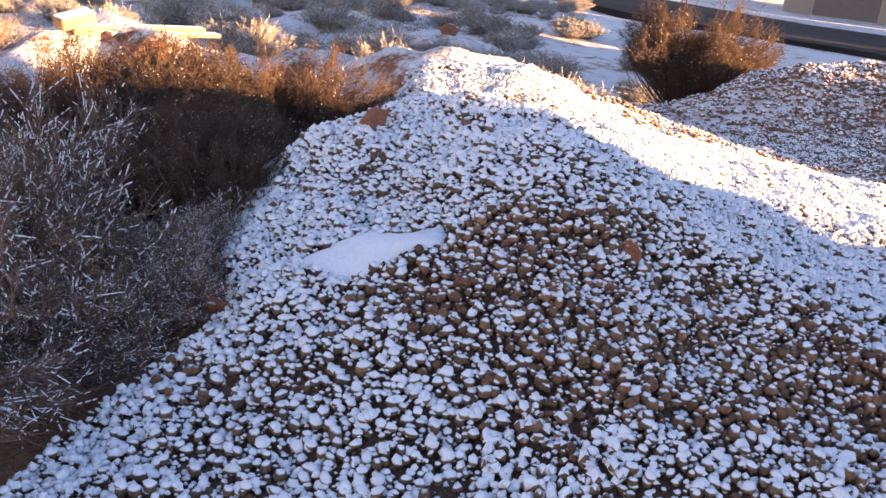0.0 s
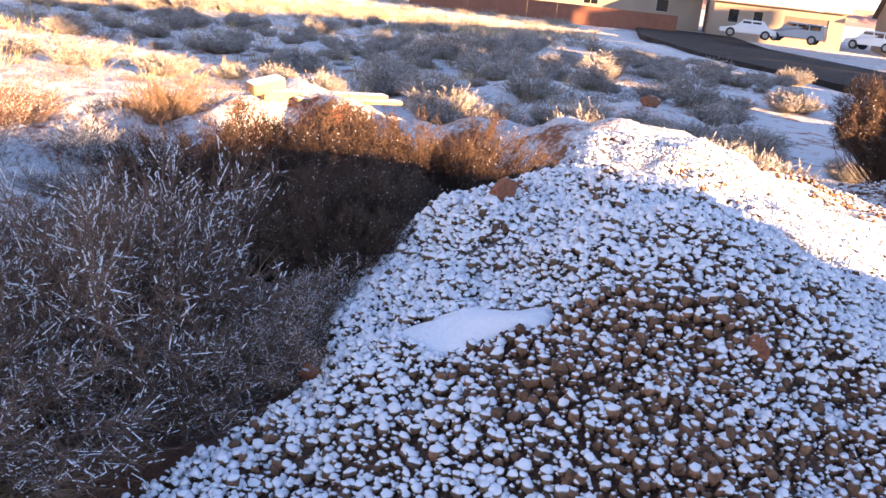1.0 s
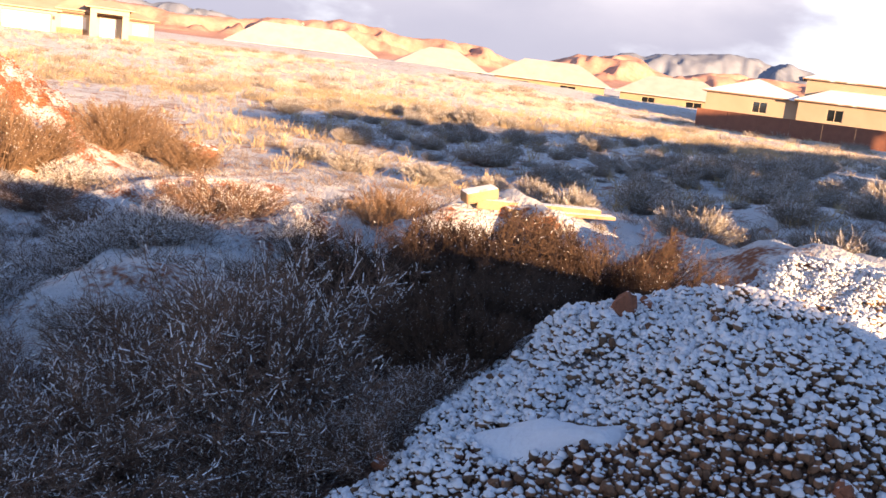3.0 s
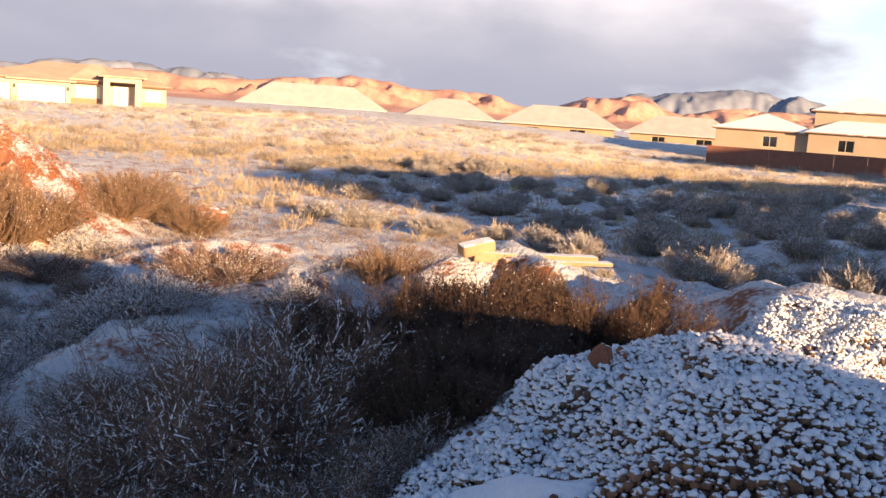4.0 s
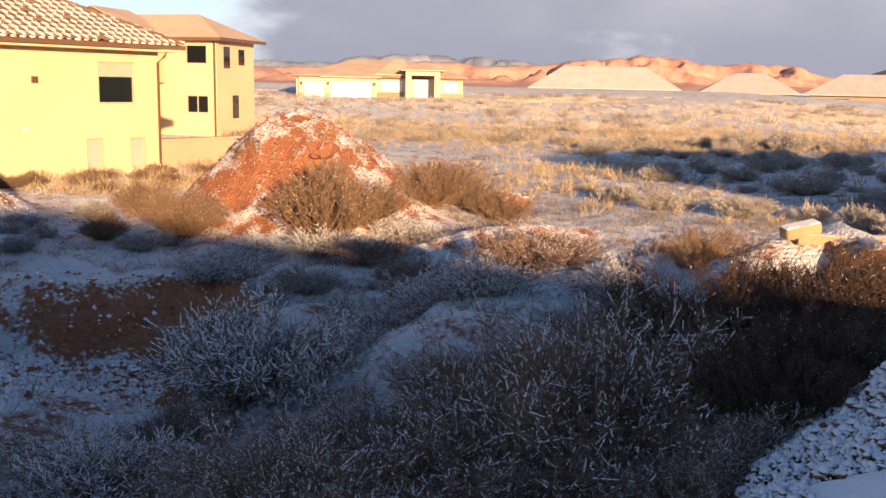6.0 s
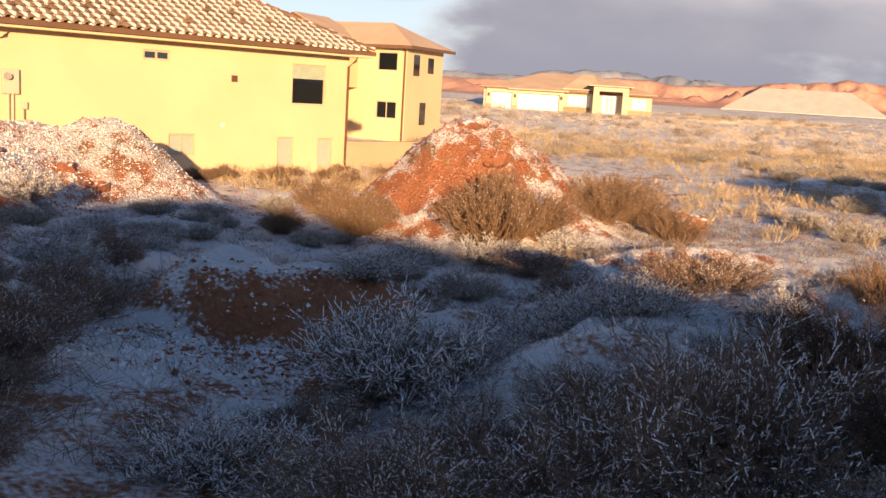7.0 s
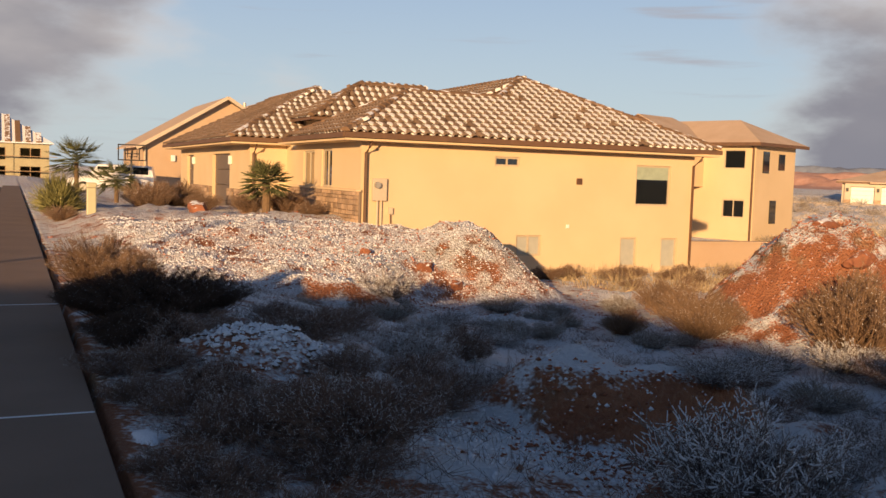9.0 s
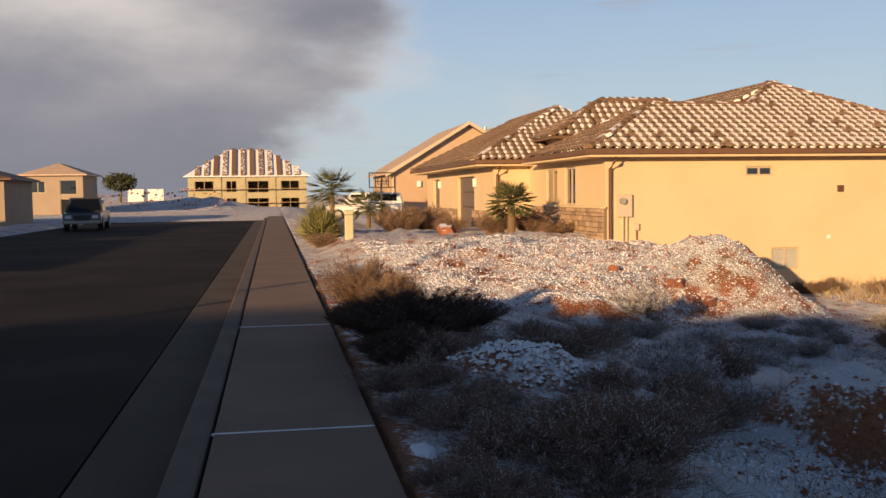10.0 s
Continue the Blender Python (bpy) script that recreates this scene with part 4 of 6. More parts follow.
def front_parts(h):
    for x0, x1 in ((0.85, 3.05), (3.65, 8.05)):
        bm = bmesh.new()
        for k in range(4):
            box(bm, x0, -0.06, 0.4 + k * 0.43, x1, 0.0, 0.4 + k * 0.43 + 0.415, bevel=0.01)
        part("garage_door", bm, M_WHITE, h, "white panelled garage door")
    for b in ((0.3, -0.5, 2.1, 8.5, -0.003, 2.5), (0.3, -0.5, -0.5, 0.85, -0.003, 2.1), (3.05, -0.5, -0.5, 3.65, -0.003, 2.1), (8.05, -0.5, -0.5, 8.5, -0.003, 2.1)):
        part("garage_front", boxes(b), M_STUCCO_FAR, h)
    for x0, x1 in ((0.25, 0.9), (3.05, 3.65), (8.05, 11.4), (15.1, 17.75)):
        part("stone_wainscot", boxes((x0, -0.56 if x0 < 8 else -0.1, -0.4, x1, -0.503 if x0 < 8 else -0.003, 0.95 if x0 > 8 else 0.8)), M_STONE, h)
    for x in (0.55, 3.35, 8.25):
        part("wall_lamp", boxes((x - 0.12, -0.62, 1.6, x + 0.12, -0.503, 1.95), bevel=0.03), M_BLACK, h)
    part("roof", roof_slab([[(2.6, -1.1, 2.55), (9.0, -1.1, 2.55), (6.3, 2.4, 3.65), (5.3, 2.4, 3.65)], [(9.0, -1.1, 2.55), (9.0, 3, 2.55), (6.3, 2.4, 3.65)], [(2.6, 3, 2.55), (2.6, -1.1, 2.55), (5.3, 2.4, 3.65)]]), M_ROOF_WARM, h)
    part("roof", roof_slab([[(8.3, -0.8, 2.85), (12.6, -0.8, 2.85), (11.4, 2.6, 4.45), (10.4, 2.6, 4.45)], [(12.6, -0.8, 2.85), (12.6, 4, 2.85), (11.4, 2.6, 4.45)], [(8.3, 4, 2.85), (8.3, -0.8, 2.85), (10.4, 2.6, 4.45)]]), M_ROOF_WARM, h)
    for x in (11.5, 14.5):
        part("porch_pillar", boxes((x, -2.6, -0.5, x + 0.6, -1.9, 2.75)), M_STUCCO_FAR, h)
    part("porch_beam", boxes((11.5, -2.7, 2.75, 15.1, -1.8, 3.35)), M_STUCCO_FAR, h)
    part("roof", roof_slab([[(11.0, -3.1, 3.35), (15.6, -3.1, 3.35), (13.3, -0.4, 4.15)], [(15.6, -3.1, 3.35), (15.6, 3.2, 3.35), (13.3, 3.2, 4.15), (13.3, -0.4, 4.15)], [(11.0, 3.2, 3.35), (11.0, -3.1, 3.35), (13.3, -0.4, 4.15), (13.3, 3.2, 4.15)]]), M_ROOF_WARM, h)
    part("door", boxes((12.5, -0.08, 0.45, 14.1, -0.003, 2.35), bevel=0.02), M_WHITE, h, "pale double front door")
    part("door_glass", boxes((12.95, -0.1, 0.7, 13.2, -0.083, 2.1)), M_BLIND, h)
    part("door_glass", boxes((13.4, -0.1, 0.7, 13.65, -0.083, 2.1)), M_BLIND, h)
    part("fascia", boxes((-0.55, -0.62, 2.42, 18.3, -0.507, 2.6)), M_TRIM, h)


front_parts(wide)
# low row along the far edge of the field
ROW = [((130.6, 74.5), (139.8, 55.6), 0.9, 3.3), ((141.2, 51.5), (144.9, 39.4), 0.6, 2.9), ((145.4, 37.5), (148.8, 21.0), 0.6, 2.9),
       ((152, 19.0), (154, 2.5), 0.4, 2.8), ((160, 92.0), (166, 80.0), 0.6, 2.6), ((170, 62.0), (176, 48.0), 0.6, 2.9)]
for p, q, z, rise in ROW:
    w = math.dist(p, q)
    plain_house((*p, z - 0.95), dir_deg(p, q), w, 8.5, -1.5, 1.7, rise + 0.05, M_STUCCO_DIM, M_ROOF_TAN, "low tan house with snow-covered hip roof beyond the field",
                holes=[(w * 0.2, 0.3, w * 0.2 + 2.0, 1.4, 1), (w * 0.6, 0.3, w * 0.6 + 2.4, 1.4, 1)], over=0.9)
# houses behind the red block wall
plain_house((112, 4.6, 0.2), -90, 10.5, 11, -2.2, 2.3, 1.9, M_STUCCO_SHADE, M_ROOF_FAR, "grey-brown house with snowy hip roof behind a block wall", holes=[(5, 0.6, 6.5, 1.8, 1)])
plain_house((111, -5.0, 0.2), -93, 22, 12, -2.2, 2.4, 2.6, M_STUCCO_SHADE, M_ROOF_FAR, "broad grey-brown house with snowy roof behind a block wall", holes=[(3, 0.6, 4.6, 1.9, 1), (9, 0.6, 10.6, 1.9, 1), (17, 0.6, 18.4, 2.0, 0)])
plain_house((114, -5.6, 0.2), -93, 10.2, 9, 2.0, 4.8, 1.9, M_STUCCO_SHADE, M_ROOF_FAR, "upper storey of grey-brown house with snowy roof", kind_roof="hip")
plain_house((103, -26.5, -0.1), -100, 13, 11, -2.2, 2.9, 2.6, M_STUCCO_SHADE, M_ROOF_FAR, "grey-brown gabled house with brown garage door", kind_roof="gable", holes=[(1.5, 0.7, 2.6, 2.1, 0), (4.0, 0.7, 5.0, 2.1, 0), (7.0, -0.3, 11.5, 2.0, 0, M_GARAGE)])
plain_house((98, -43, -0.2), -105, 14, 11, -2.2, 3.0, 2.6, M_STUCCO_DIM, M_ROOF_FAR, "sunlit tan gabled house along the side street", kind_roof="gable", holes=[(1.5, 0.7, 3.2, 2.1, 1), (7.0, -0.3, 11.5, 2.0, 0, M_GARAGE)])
block_wall = tagged(new("block_wall"), "reddish-brown concrete block boundary wall", "wall", kind="structure")
for p, q in (((100.5, 4.8), (98.0, -21.8)),):
    n = 9
    for k in range(n):
        a = Vector(p).lerp(Vector(q), k / n)
        b = Vector(p).lerp(Vector(q), (k + 1) / n)
        bm = boxes((0, -0.1, -1.4, (b - a).length - 0.02, 0.1, 1.75 - 0.9), (-0.05, -0.14, 0.85, (b - a).length, 0.14, 0.92))
        bm.transform(pose(a.x, a.y, -0.25, 0, 0, dir_deg(a, b)))
        part("wall_panel", bm, M_BLOCK, block_wall)

# street: neighbour beyond the near house, the unfinished house, those opposite
plain_house((14.2, 95.0, -0.2), -90, 12.0, 11.4, -0.6, 4.2, 3.5, M_STUCCO_ROSE, M_ROOF_WARM, "rose-tan gabled house farther along the street", kind_roof="gable", holes=[(3, 0.8, 4.4, 2.2, 0)])
gabled = plain_house((8.6, 84.0, -0.2), -90, 13.0, 11.6, -0.6, 3.6, 3.45, M_STUCCO_ROSE, M_ROOF_WARM, "rose-tan gabled two-storey house with tile roof", kind_roof="gable",
            holes=[(3, -0.3, 8, 2.2, 0, M_GARAGE), (10.5, 1.1, 11.5, 2.4, 0)])
for y0, z0, y1, z1 in ((-0.5, 3.25, 5.8, 7.1), (5.8, 7.1, 12.1, 3.25)):
    part("rake_board", tube(bmesh.new(), [(13.55, y0, z0), (13.55, y1, z1)], 0.16, 4), M_STUCCO_FAR, gabled)
part("window", boxes((13.003, 3.0, 0.9, 13.06, 4.0, 2.6), bevel=0.01), M_GLASS, gabled)
part("wall_lamp", boxes((13.003, 1.9, 2.4, 13.2, 2.2, 2.85), bevel=0.04), M_WHITE, gabled)
part("downspout", tube(bmesh.new(), [(13.1, 0.15, 3.4), (13.1, 0.15, -0.4)], 0.07, 6), M_STUCCO_FAR, gabled)
part("chimney_pipe", tube(bmesh.new(), [(8.0, 8.2, 4.8), (8.0, 8.2, 7.2)], 0.13, 8), M_METAL, gabled)


def unfinished_house():
    h = thing("house", (-12.6, 150, -0.9), 1.0, "two-storey house under construction, sheathed but open", "house", "houses")
    holes = []
    for z0, z1 in ((0.3, 2.2), (3.1, 4.8)):
        holes += [(1.0, z0 + 0.3, 3.8, z1), (5.6, z0 + 0.1, 7.2, z1), (8.8, z0 - 0.3 if z0 < 1 else z0, 12.0, z1), (13.8, z0 + 0.3, 16.6, z1)]
    holes.sort()
    part("wall", panel(17.7, -1.0, 5.5, 0.2, holes), M_STUD, h)
    for b in ((0, 0.2, -1, 0.2, 12, 5.5), (17.5, 0.2, -1, 17.7, 12, 5.5), (0.2, 11.8, -1, 17.5, 12, 5.5)):
        part("wall", boxes(b), M_STUD, h)
    # floors coloured near-black so the open storeys look unlit
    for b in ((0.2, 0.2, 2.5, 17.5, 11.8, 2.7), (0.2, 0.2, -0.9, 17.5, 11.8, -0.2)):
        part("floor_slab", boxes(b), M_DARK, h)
    for x in (4.6, 8.2, 12.7):
        part("pilaster", boxes((x - 0.3, -0.15, -1, x + 0.3, -0.003, 5.5)), M_STUD, h)
    for x0, z0, x1, z1 in holes:
        bm = boxes((x0, 0.06, z0, x0 + 0.1, 0.16, z1), (x1 - 0.1, 0.06, z0, x1, 0.16, z1), ((x0 + x1) / 2 - 0.05, 0.06, z0, (x0 + x1) / 2 + 0.05, 0.16, z1))
        part("stud", bm, M_WOOD, h)
    for z in (1.5, 3.6):
        part("scaffold_plank", boxes((-1.0, -1.3, z, 18.7, -0.7, z + 0.08)), M_WOOD, h)
    faces, _ = hip_roof(17.7, 12, 4.2, 0.6)
    bm = roof_slab(faces)
    bm.transform(pose(0, 0, 5.6))
    part("roof", bm, M_SNOWCLOD, h)
    f = faces[0]
    for k in range(14):
        s = (k + 0.5) / 14
        e0 = Vector(f[0]).lerp(Vector(f[1]), s)
        x = e0.x
        top = min(1.0, (x + 0.6) / 6.6, (18.3 - x) / 6.6)
        tip = Vector((x, -0.6 + 6.6 * top, 4.2 * top))
        base = e0 + Vector((0, 0, 5.62))
        if top < 0.12:
            continue
        end = tip + Vector((0, 0, 5.62))
        bm = bmesh.new()
        ring = [bm.verts.new(p + Vector((o, 0, u))) for p in (base, end) for o, u in ((-0.36, 0.02), (0.36, 0.02), (0.36, 0.24), (-0.36, 0.24))]
        for f4 in ((0, 1, 2, 3), (7, 6, 5, 4), (0, 4, 5, 1), (1, 5, 6, 2), (2, 6, 7, 3), (3, 7, 4, 0)):
            bm.faces.new([ring[i] for i in f4])
        part("roof_rib", bm, M_CAP, h)
    return h


unfinished_house()
plain_house((-24.4, 102, 0.0), 0, 5.6, 8, -0.6, 3.9, 1.2, M_STUCCO_SHADE, M_ROOF_WARM, "two-storey tan house with balcony down the street", holes=[(0.6, 2.2, 2.0, 3.4, 1), (3.4, 2.0, 5.0, 3.5, 0), (3.4, -0.2, 5.0, 1.6, 0)])
# the dark wall colour stands in for shade that misses this house
plain_house((-24.6, 62, 0.0), 4, 8.5, 10, -0.6, 2.8, 1.4, M_STUCCO_SHADE, M_TRIM, "grey house with shade in its wall colour and white gable trim", kind_roof="hip", holes=[(1.0, 0.8, 2.2, 2.1, 0), (5, -0.2, 7.6, 2.1, 0, M_GARAGE)])
plain_house((68, -40.5, -0.8), -121, 17, 10, -0.8, 2.7, 1.8, M_STUCCO_SHADE, M_ROOF_FAR, "tan stucco house with pale garage doors beyond the side street", holes=[(2, -0.4, 6.8, 2.0, 0, M_GARAGE), (10, 0.5, 11.6, 1.9, 1)])
# unseen houses across the street and behind the walker, added to cast shade
plain_house((-15.0, -27.0, -0.2), 90, 12.5, 12.0, -0.6, 5.92, 0.88, M_STUCCO_FAR, M_ROOF_FAR, "unseen two-storey tan house with snowy roof, added to cast shade", holes=[(2, 0.7, 3.6, 2.1, 1), (7, 0.7, 9, 2.1, 1), (7, 3.6, 9, 5.0, 1)], over=0.2)
plain_house((-15.0, -14.2, -0.2), 90, 10.0, 10.0, -0.6, 3.1, 1.1, M_STUCCO_FAR, M_ROOF_FAR, "unseen single-storey tan garage wing, added to cast shade", holes=[(2, -0.2, 7, 2.2, 0, M_GARAGE)], over=0.3)
# added shadow casters: heights and places set where their shade ends on the field
for p0, w, hh, back in ((8.7, 6.6, 3.6, -32), (16.0, 13.0, 8.6, -32), (30.5, 13.0, 8.6, -32), (45.0, 13.0, 8.6, -32), (59.5, 10.0, 8.6, -32), (71.0, 14.0, 12.0, -21), (86.0, 14.0, 12.0, -32)):
    x, y = back * 0.62 + p0 * 0.78, back * 0.78 - p0 * 0.62
    plain_house((x, y, -0.3), -38.5, w, 9.5, -1.2, hh, 1.4, M_STUCCO_FAR, M_ROOF_FAR, "unseen tan house with snowy hip roof, added to shade lot and field", holes=[(1.5, 0.7, 3.0, 2.1, 1), (4.4, 0.7, 6, 2.1, 1)])
# two more out of view, kept low so their shade stops on the road
for y in (13.0, 34.0):
    plain_house((-17.5, y, -0.2), 90, 16.0, 10.0, -0.6, 2.8, 1.2, M_STUCCO_FAR, M_ROOF_FAR, "unseen single-storey tan house, added to shade the road", holes=[(2, 0.7, 3.6, 2.1, 1), (8, -0.2, 13, 2.1, 0, M_GARAGE)])
lamp = thing("street_lamp", (-13.6, 1.3, -0.1), 0, "grey metal street lamp post on the far pavement", "street lamp")
part("post", tube(bmesh.new(), [(0, 0, -0.3), (0, 0, 5.2)], 0.11, 10, 0.6), M_METAL, lamp)
part("arm", tube(bmesh.new(), [(0, 0, 5.1), (0.4, 0, 5.35), (1.2, 0, 5.4)], 0.05, 8), M_METAL, lamp)
part("lamp_head", boxes((0.9, -0.12, 5.32, 1.5, 0.12, 5.46), bevel=0.04), M_METAL, lamp)


# ---- shrubs and grass ----
def prisms(starts, ends, r0, r1, bend, rng, segs=2):
    """Thin three-sided twigs from starts to ends, bent a little, as one vertex and face array."""
    n = len(starts)
    d = ends - starts
    ln = np.linalg.norm(d, axis=1, keepdims=True) + 1e-9
    dn = d / ln
    ref = np.where(np.abs(dn[:, 2:3]) > 0.9, [[1.0, 0, 0]], [[0, 0, 1.0]])
    a = np.cross(dn, ref)
    a /= np.linalg.norm(a, axis=1, keepdims=True) + 1e-9
    c = np.cross(dn, a)
    off = (rng.normal(size=(n, 1)) * a + rng.normal(size=(n, 1)) * c) * ln * bend
    rings = []
    for k in range(segs + 1):
        s = k / segs
        mid = starts + d * s + off * (4 * s * (1 - s))
        r = (np.asarray(r0) * (1 - s) + np.asarray(r1) * s)
        r = np.broadcast_to(np.reshape(r, (-1, 1)), (n, 1))
        rings.append(np.stack([mid + r * (math.cos(q) * a + math.sin(q) * c) for q in (0, 2.094, 4.189)], 1))
    verts = np.stack(rings, 1).reshape(n, -1, 3)
    face = []
    for k in range(segs):
        for q in range(3):
            w = (q + 1) % 3
            face.append((3 * k + q, 3 * k + w, 3 * k + 3 + w, 3 * k + 3 + q))
    face = np.array(face)
    stride = 3 * (segs + 1)
    faces = (face[None] + (np.arange(n) * stride)[:, None, None]).reshape(-1, 4)
    return verts.reshape(-1, 3), faces


def fast_mesh(name, verts, faces, material):
    me = bpy.data.meshes.new(name)
    faces = np.asarray(faces)
    k = faces.shape[1]
    me.vertices.add(len(verts))
    me.vertices.foreach_set("co", np.asarray(verts, np.float32).ravel())
    me.loops.add(faces.size)
    me.loops.foreach_set("vertex_index", faces.ravel().astype(np.int32))
    me.polygons.add(len(faces))
    me.polygons.foreach_set("loop_start", (np.arange(len(faces)) * k).astype(np.int32))
    me.update(calc_edges=True)
    me.validate()
    me.materials.append(material)
    return me


def blobs(centres, sizes, rng):
    """Small uneven eight-sided clumps."""
    base = np.array([(1, 0, 0), (-1, 0, 0), (0, 1, 0), (0, -1, 0), (0, 0, 0.8), (0, 0, -0.6)], float)
    tri = np.array([(0, 2, 4), (2, 1, 4), (1, 3, 4), (3, 0, 4), (2, 0, 5), (1, 2, 5), (3, 1, 5), (0, 3, 5)])
    n = len(centres)
    v = base[None] * np.reshape(sizes, (-1, 1, 1)) * rng.uniform(0.6, 1.5, (n, 6, 1))
    turn = rng.uniform(0, 6.28, n)
    c, s = np.cos(turn)[:, None], np.sin(turn)[:, None]
    v = np.stack([v[..., 0] * c - v[..., 1] * s, v[..., 0] * s + v[..., 1] * c, v[..., 2]], -1)
    return (v + centres[:, None]).reshape(-1, 3), (tri[None] + (np.arange(n) * 6)[:, None, None]).reshape(-1, 3)


def shrub(seed, rad, tall, stems, twigs, leaf_m, stem_m, snow_n, label, leafy=0, spiky=0.25, twig_r=0.0035, leaf_long=0.016, snow_size=0.012, dome=0.8, reach=1.0, wild=0.55, frosted=0.4):
    """A twiggy dome: stems from the foot, twigs off the stems, small leaves, and clods of snow on the tips."""
    rng = np.random.default_rng(seed)
    th, u = rng.uniform(0, 6.283, stems), rng.uniform(0, 1, stems) ** 0.6
    lean = u * 1.35
    lump = 1 + 0.22 * np.sin(th * 2 + seed) + 0.15 * np.sin(th * 5 + 2 * seed) + rng.normal(0, spiky * 0.4, stems)
    tips = np.stack([rad * np.sin(lean) * np.cos(th), rad * np.sin(lean) * np.sin(th), tall * np.cos(lean * 0.95) ** dome], -1) * lump[:, None]
    tips[:, 2] = np.maximum(tips[:, 2], 0.05 * tall)
    feet = np.stack([rng.normal(0, rad * 0.12, stems), rng.normal(0, rad * 0.12, stems), np.full(stems, -0.05)], -1)
    v1, f1 = prisms(feet, tips, twig_r * 2.6, twig_r * 0.9, 0.08, rng, 3)
    k = rng.integers(0, stems, twigs)
    s = rng.uniform(0.3, 1.0, twigs) ** 0.7
    p = feet[k] + (tips[k] - feet[k]) * s[:, None]
    go = (tips[k] - feet[k])
    go /= np.linalg.norm(go, axis=1, keepdims=True)
    go = go + rng.normal(0, wild, (twigs, 3)) + [0, 0, 0.15]
    go /= np.linalg.norm(go, axis=1, keepdims=True)
    ends = p + go * (reach * rng.uniform(0.08, 0.26, twigs) * (0.5 * rad + 0.5 * tall))[:, None]
    ends[:, 2] = np.maximum(ends[:, 2], 0.01)
    v2, f2 = prisms(p, ends, twig_r, twig_r * 0.45, 0.18, rng, 2)
    root = new("shrub")
    tagged(root, label, "shrub")
    st = new("branchwork", fast_mesh("branchwork", np.r_[v1, v2], np.r_[f1, f2 + len(v1)], stem_m))
    st.parent = root
    if leafy:
        k = rng.integers(0, twigs, leafy)
        s = rng.uniform(0.2, 1.05, leafy)[:, None]
        c = p[k] + (ends[k] - p[k]) * s
        e = c + rng.normal(0, 1, (leafy, 3)) * leaf_long + [0, 0, 0.006]
        v, f = prisms(c, e, leaf_long * 0.2, leaf_long * 0.06, 0.0, rng, 1)
        ob = new("foliage", fast_mesh("foliage", v, f, leaf_m))
        ob.parent = root
    if snow_n:
        # frost and snow lying along the outer twigs
        pool = rng.choice(twigs, int(twigs * frosted), replace=False)
        k = pool[rng.integers(0, len(pool), snow_n)]
        s = rng.uniform(0.25, 1.0, snow_n)[:, None]
        c = p[k] + (ends[k] - p[k]) * s
        keep = (c[:, 2] + 0.45 * np.hypot(c[:, 0], c[:, 1]) > tall * rng.uniform(0.35, 1.05, snow_n))
        c, run = c[keep], (ends[k] - p[k])[keep]
        run /= np.linalg.norm(run, axis=1, keepdims=True)
        long = rng.uniform(0.5, 1.7, (len(c), 1)) * snow_size
        v, f = prisms(c + [0, 0, 0.002], c + run * long + [0, 0, 0.004], rng.uniform(0.14, 0.36, len(c)) * snow_size, rng.uniform(0.06, 0.22, len(c)) * snow_size, 0.0, rng, 1)
        ob = new("frost", fast_mesh("frost", v, f, M_SNOWCLOD))
        ob.parent = root
        tagged(ob, "white frost and snow caught on the twigs", kind="stuff")
    return root


def put(ob, x, y, size=1.0, turn=0.0, tall=1.0, sink=0.03):
    ob.matrix_world = Matrix.Translation((x, y, at_ground(x, y, sink))) @ pose(0, 0, 0, 0, 0, turn) @ Matrix.Diagonal((size, size, size * tall, 1))
    return ob


def again(ob, x, y, size=1.0, turn=0.0, tall=1.0, sink=0.03):
    got = copy_thing(ob, Matrix())
    got.matrix_basis = Matrix.Translation((x, y, at_ground(x, y, sink))) @ pose(0, 0, 0, 0, 0, turn) @ Matrix.Diagonal((size, size, size * tall, 1))
    return got


rnd = random.Random(11)
dark_bush = put(shrub(1, 1.0, 0.95, 620, 24000, M_TWIG_DARK, M_TWIG_DARK, 2600, "dense dark brown leafless bush at the gravel heap", leafy=30000, spiky=0.03, dome=0.5, reach=0.55, twig_r=0.0028, wild=1.0, snow_size=0.011), 6.85, 1.6, 1.08, tall=0.96)
again(dark_bush, 6.9, 0.78, 0.66, 70, 1.25)
again(dark_bush, 6.1, 1.35, 0.7, 210, 1.0)
again(dark_bush, 6.4, 2.2, 0.9, 150, 1.05)
for x, y, s in ((5.45, 1.5, 0.55), (5.0, 1.35, 0.45), (4.6, 1.3, 0.36), (5.5, 1.15, 0.4)):
    again(dark_bush, x, y, s, 60 * x, 1.1)
grey_bush = put(shrub(2, 1.0, 0.8, 300, 12000, M_TWIG_BROWN, M_TWIG_BROWN, 15000, "brown twiggy bush dusted with snow", leafy=14000, spiky=0.3, twig_r=0.0021, snow_size=0.0165, leaf_long=0.012, wild=0.95, frosted=0.35), 4.2, 2.1, 0.9)
tan_bush = put(shrub(3, 0.8, 0.85, 420, 7000, M_TWIG_TAN, M_TWIG_TAN, 2500, "tan leafless bush in the low sun", leafy=9000, spiky=0.08, dome=0.6, reach=0.7), 9.5, 3.5, 0.55, sink=0.12)
sage = put(shrub(4, 0.6, 0.45, 280, 3200, M_SAGE, M_SAGE, 16000, "low grey sage bush with frost", leafy=4500, spiky=0.2, twig_r=0.0034, snow_size=0.0125, leaf_long=0.015, wild=0.8, dome=0.6), 24, 2)
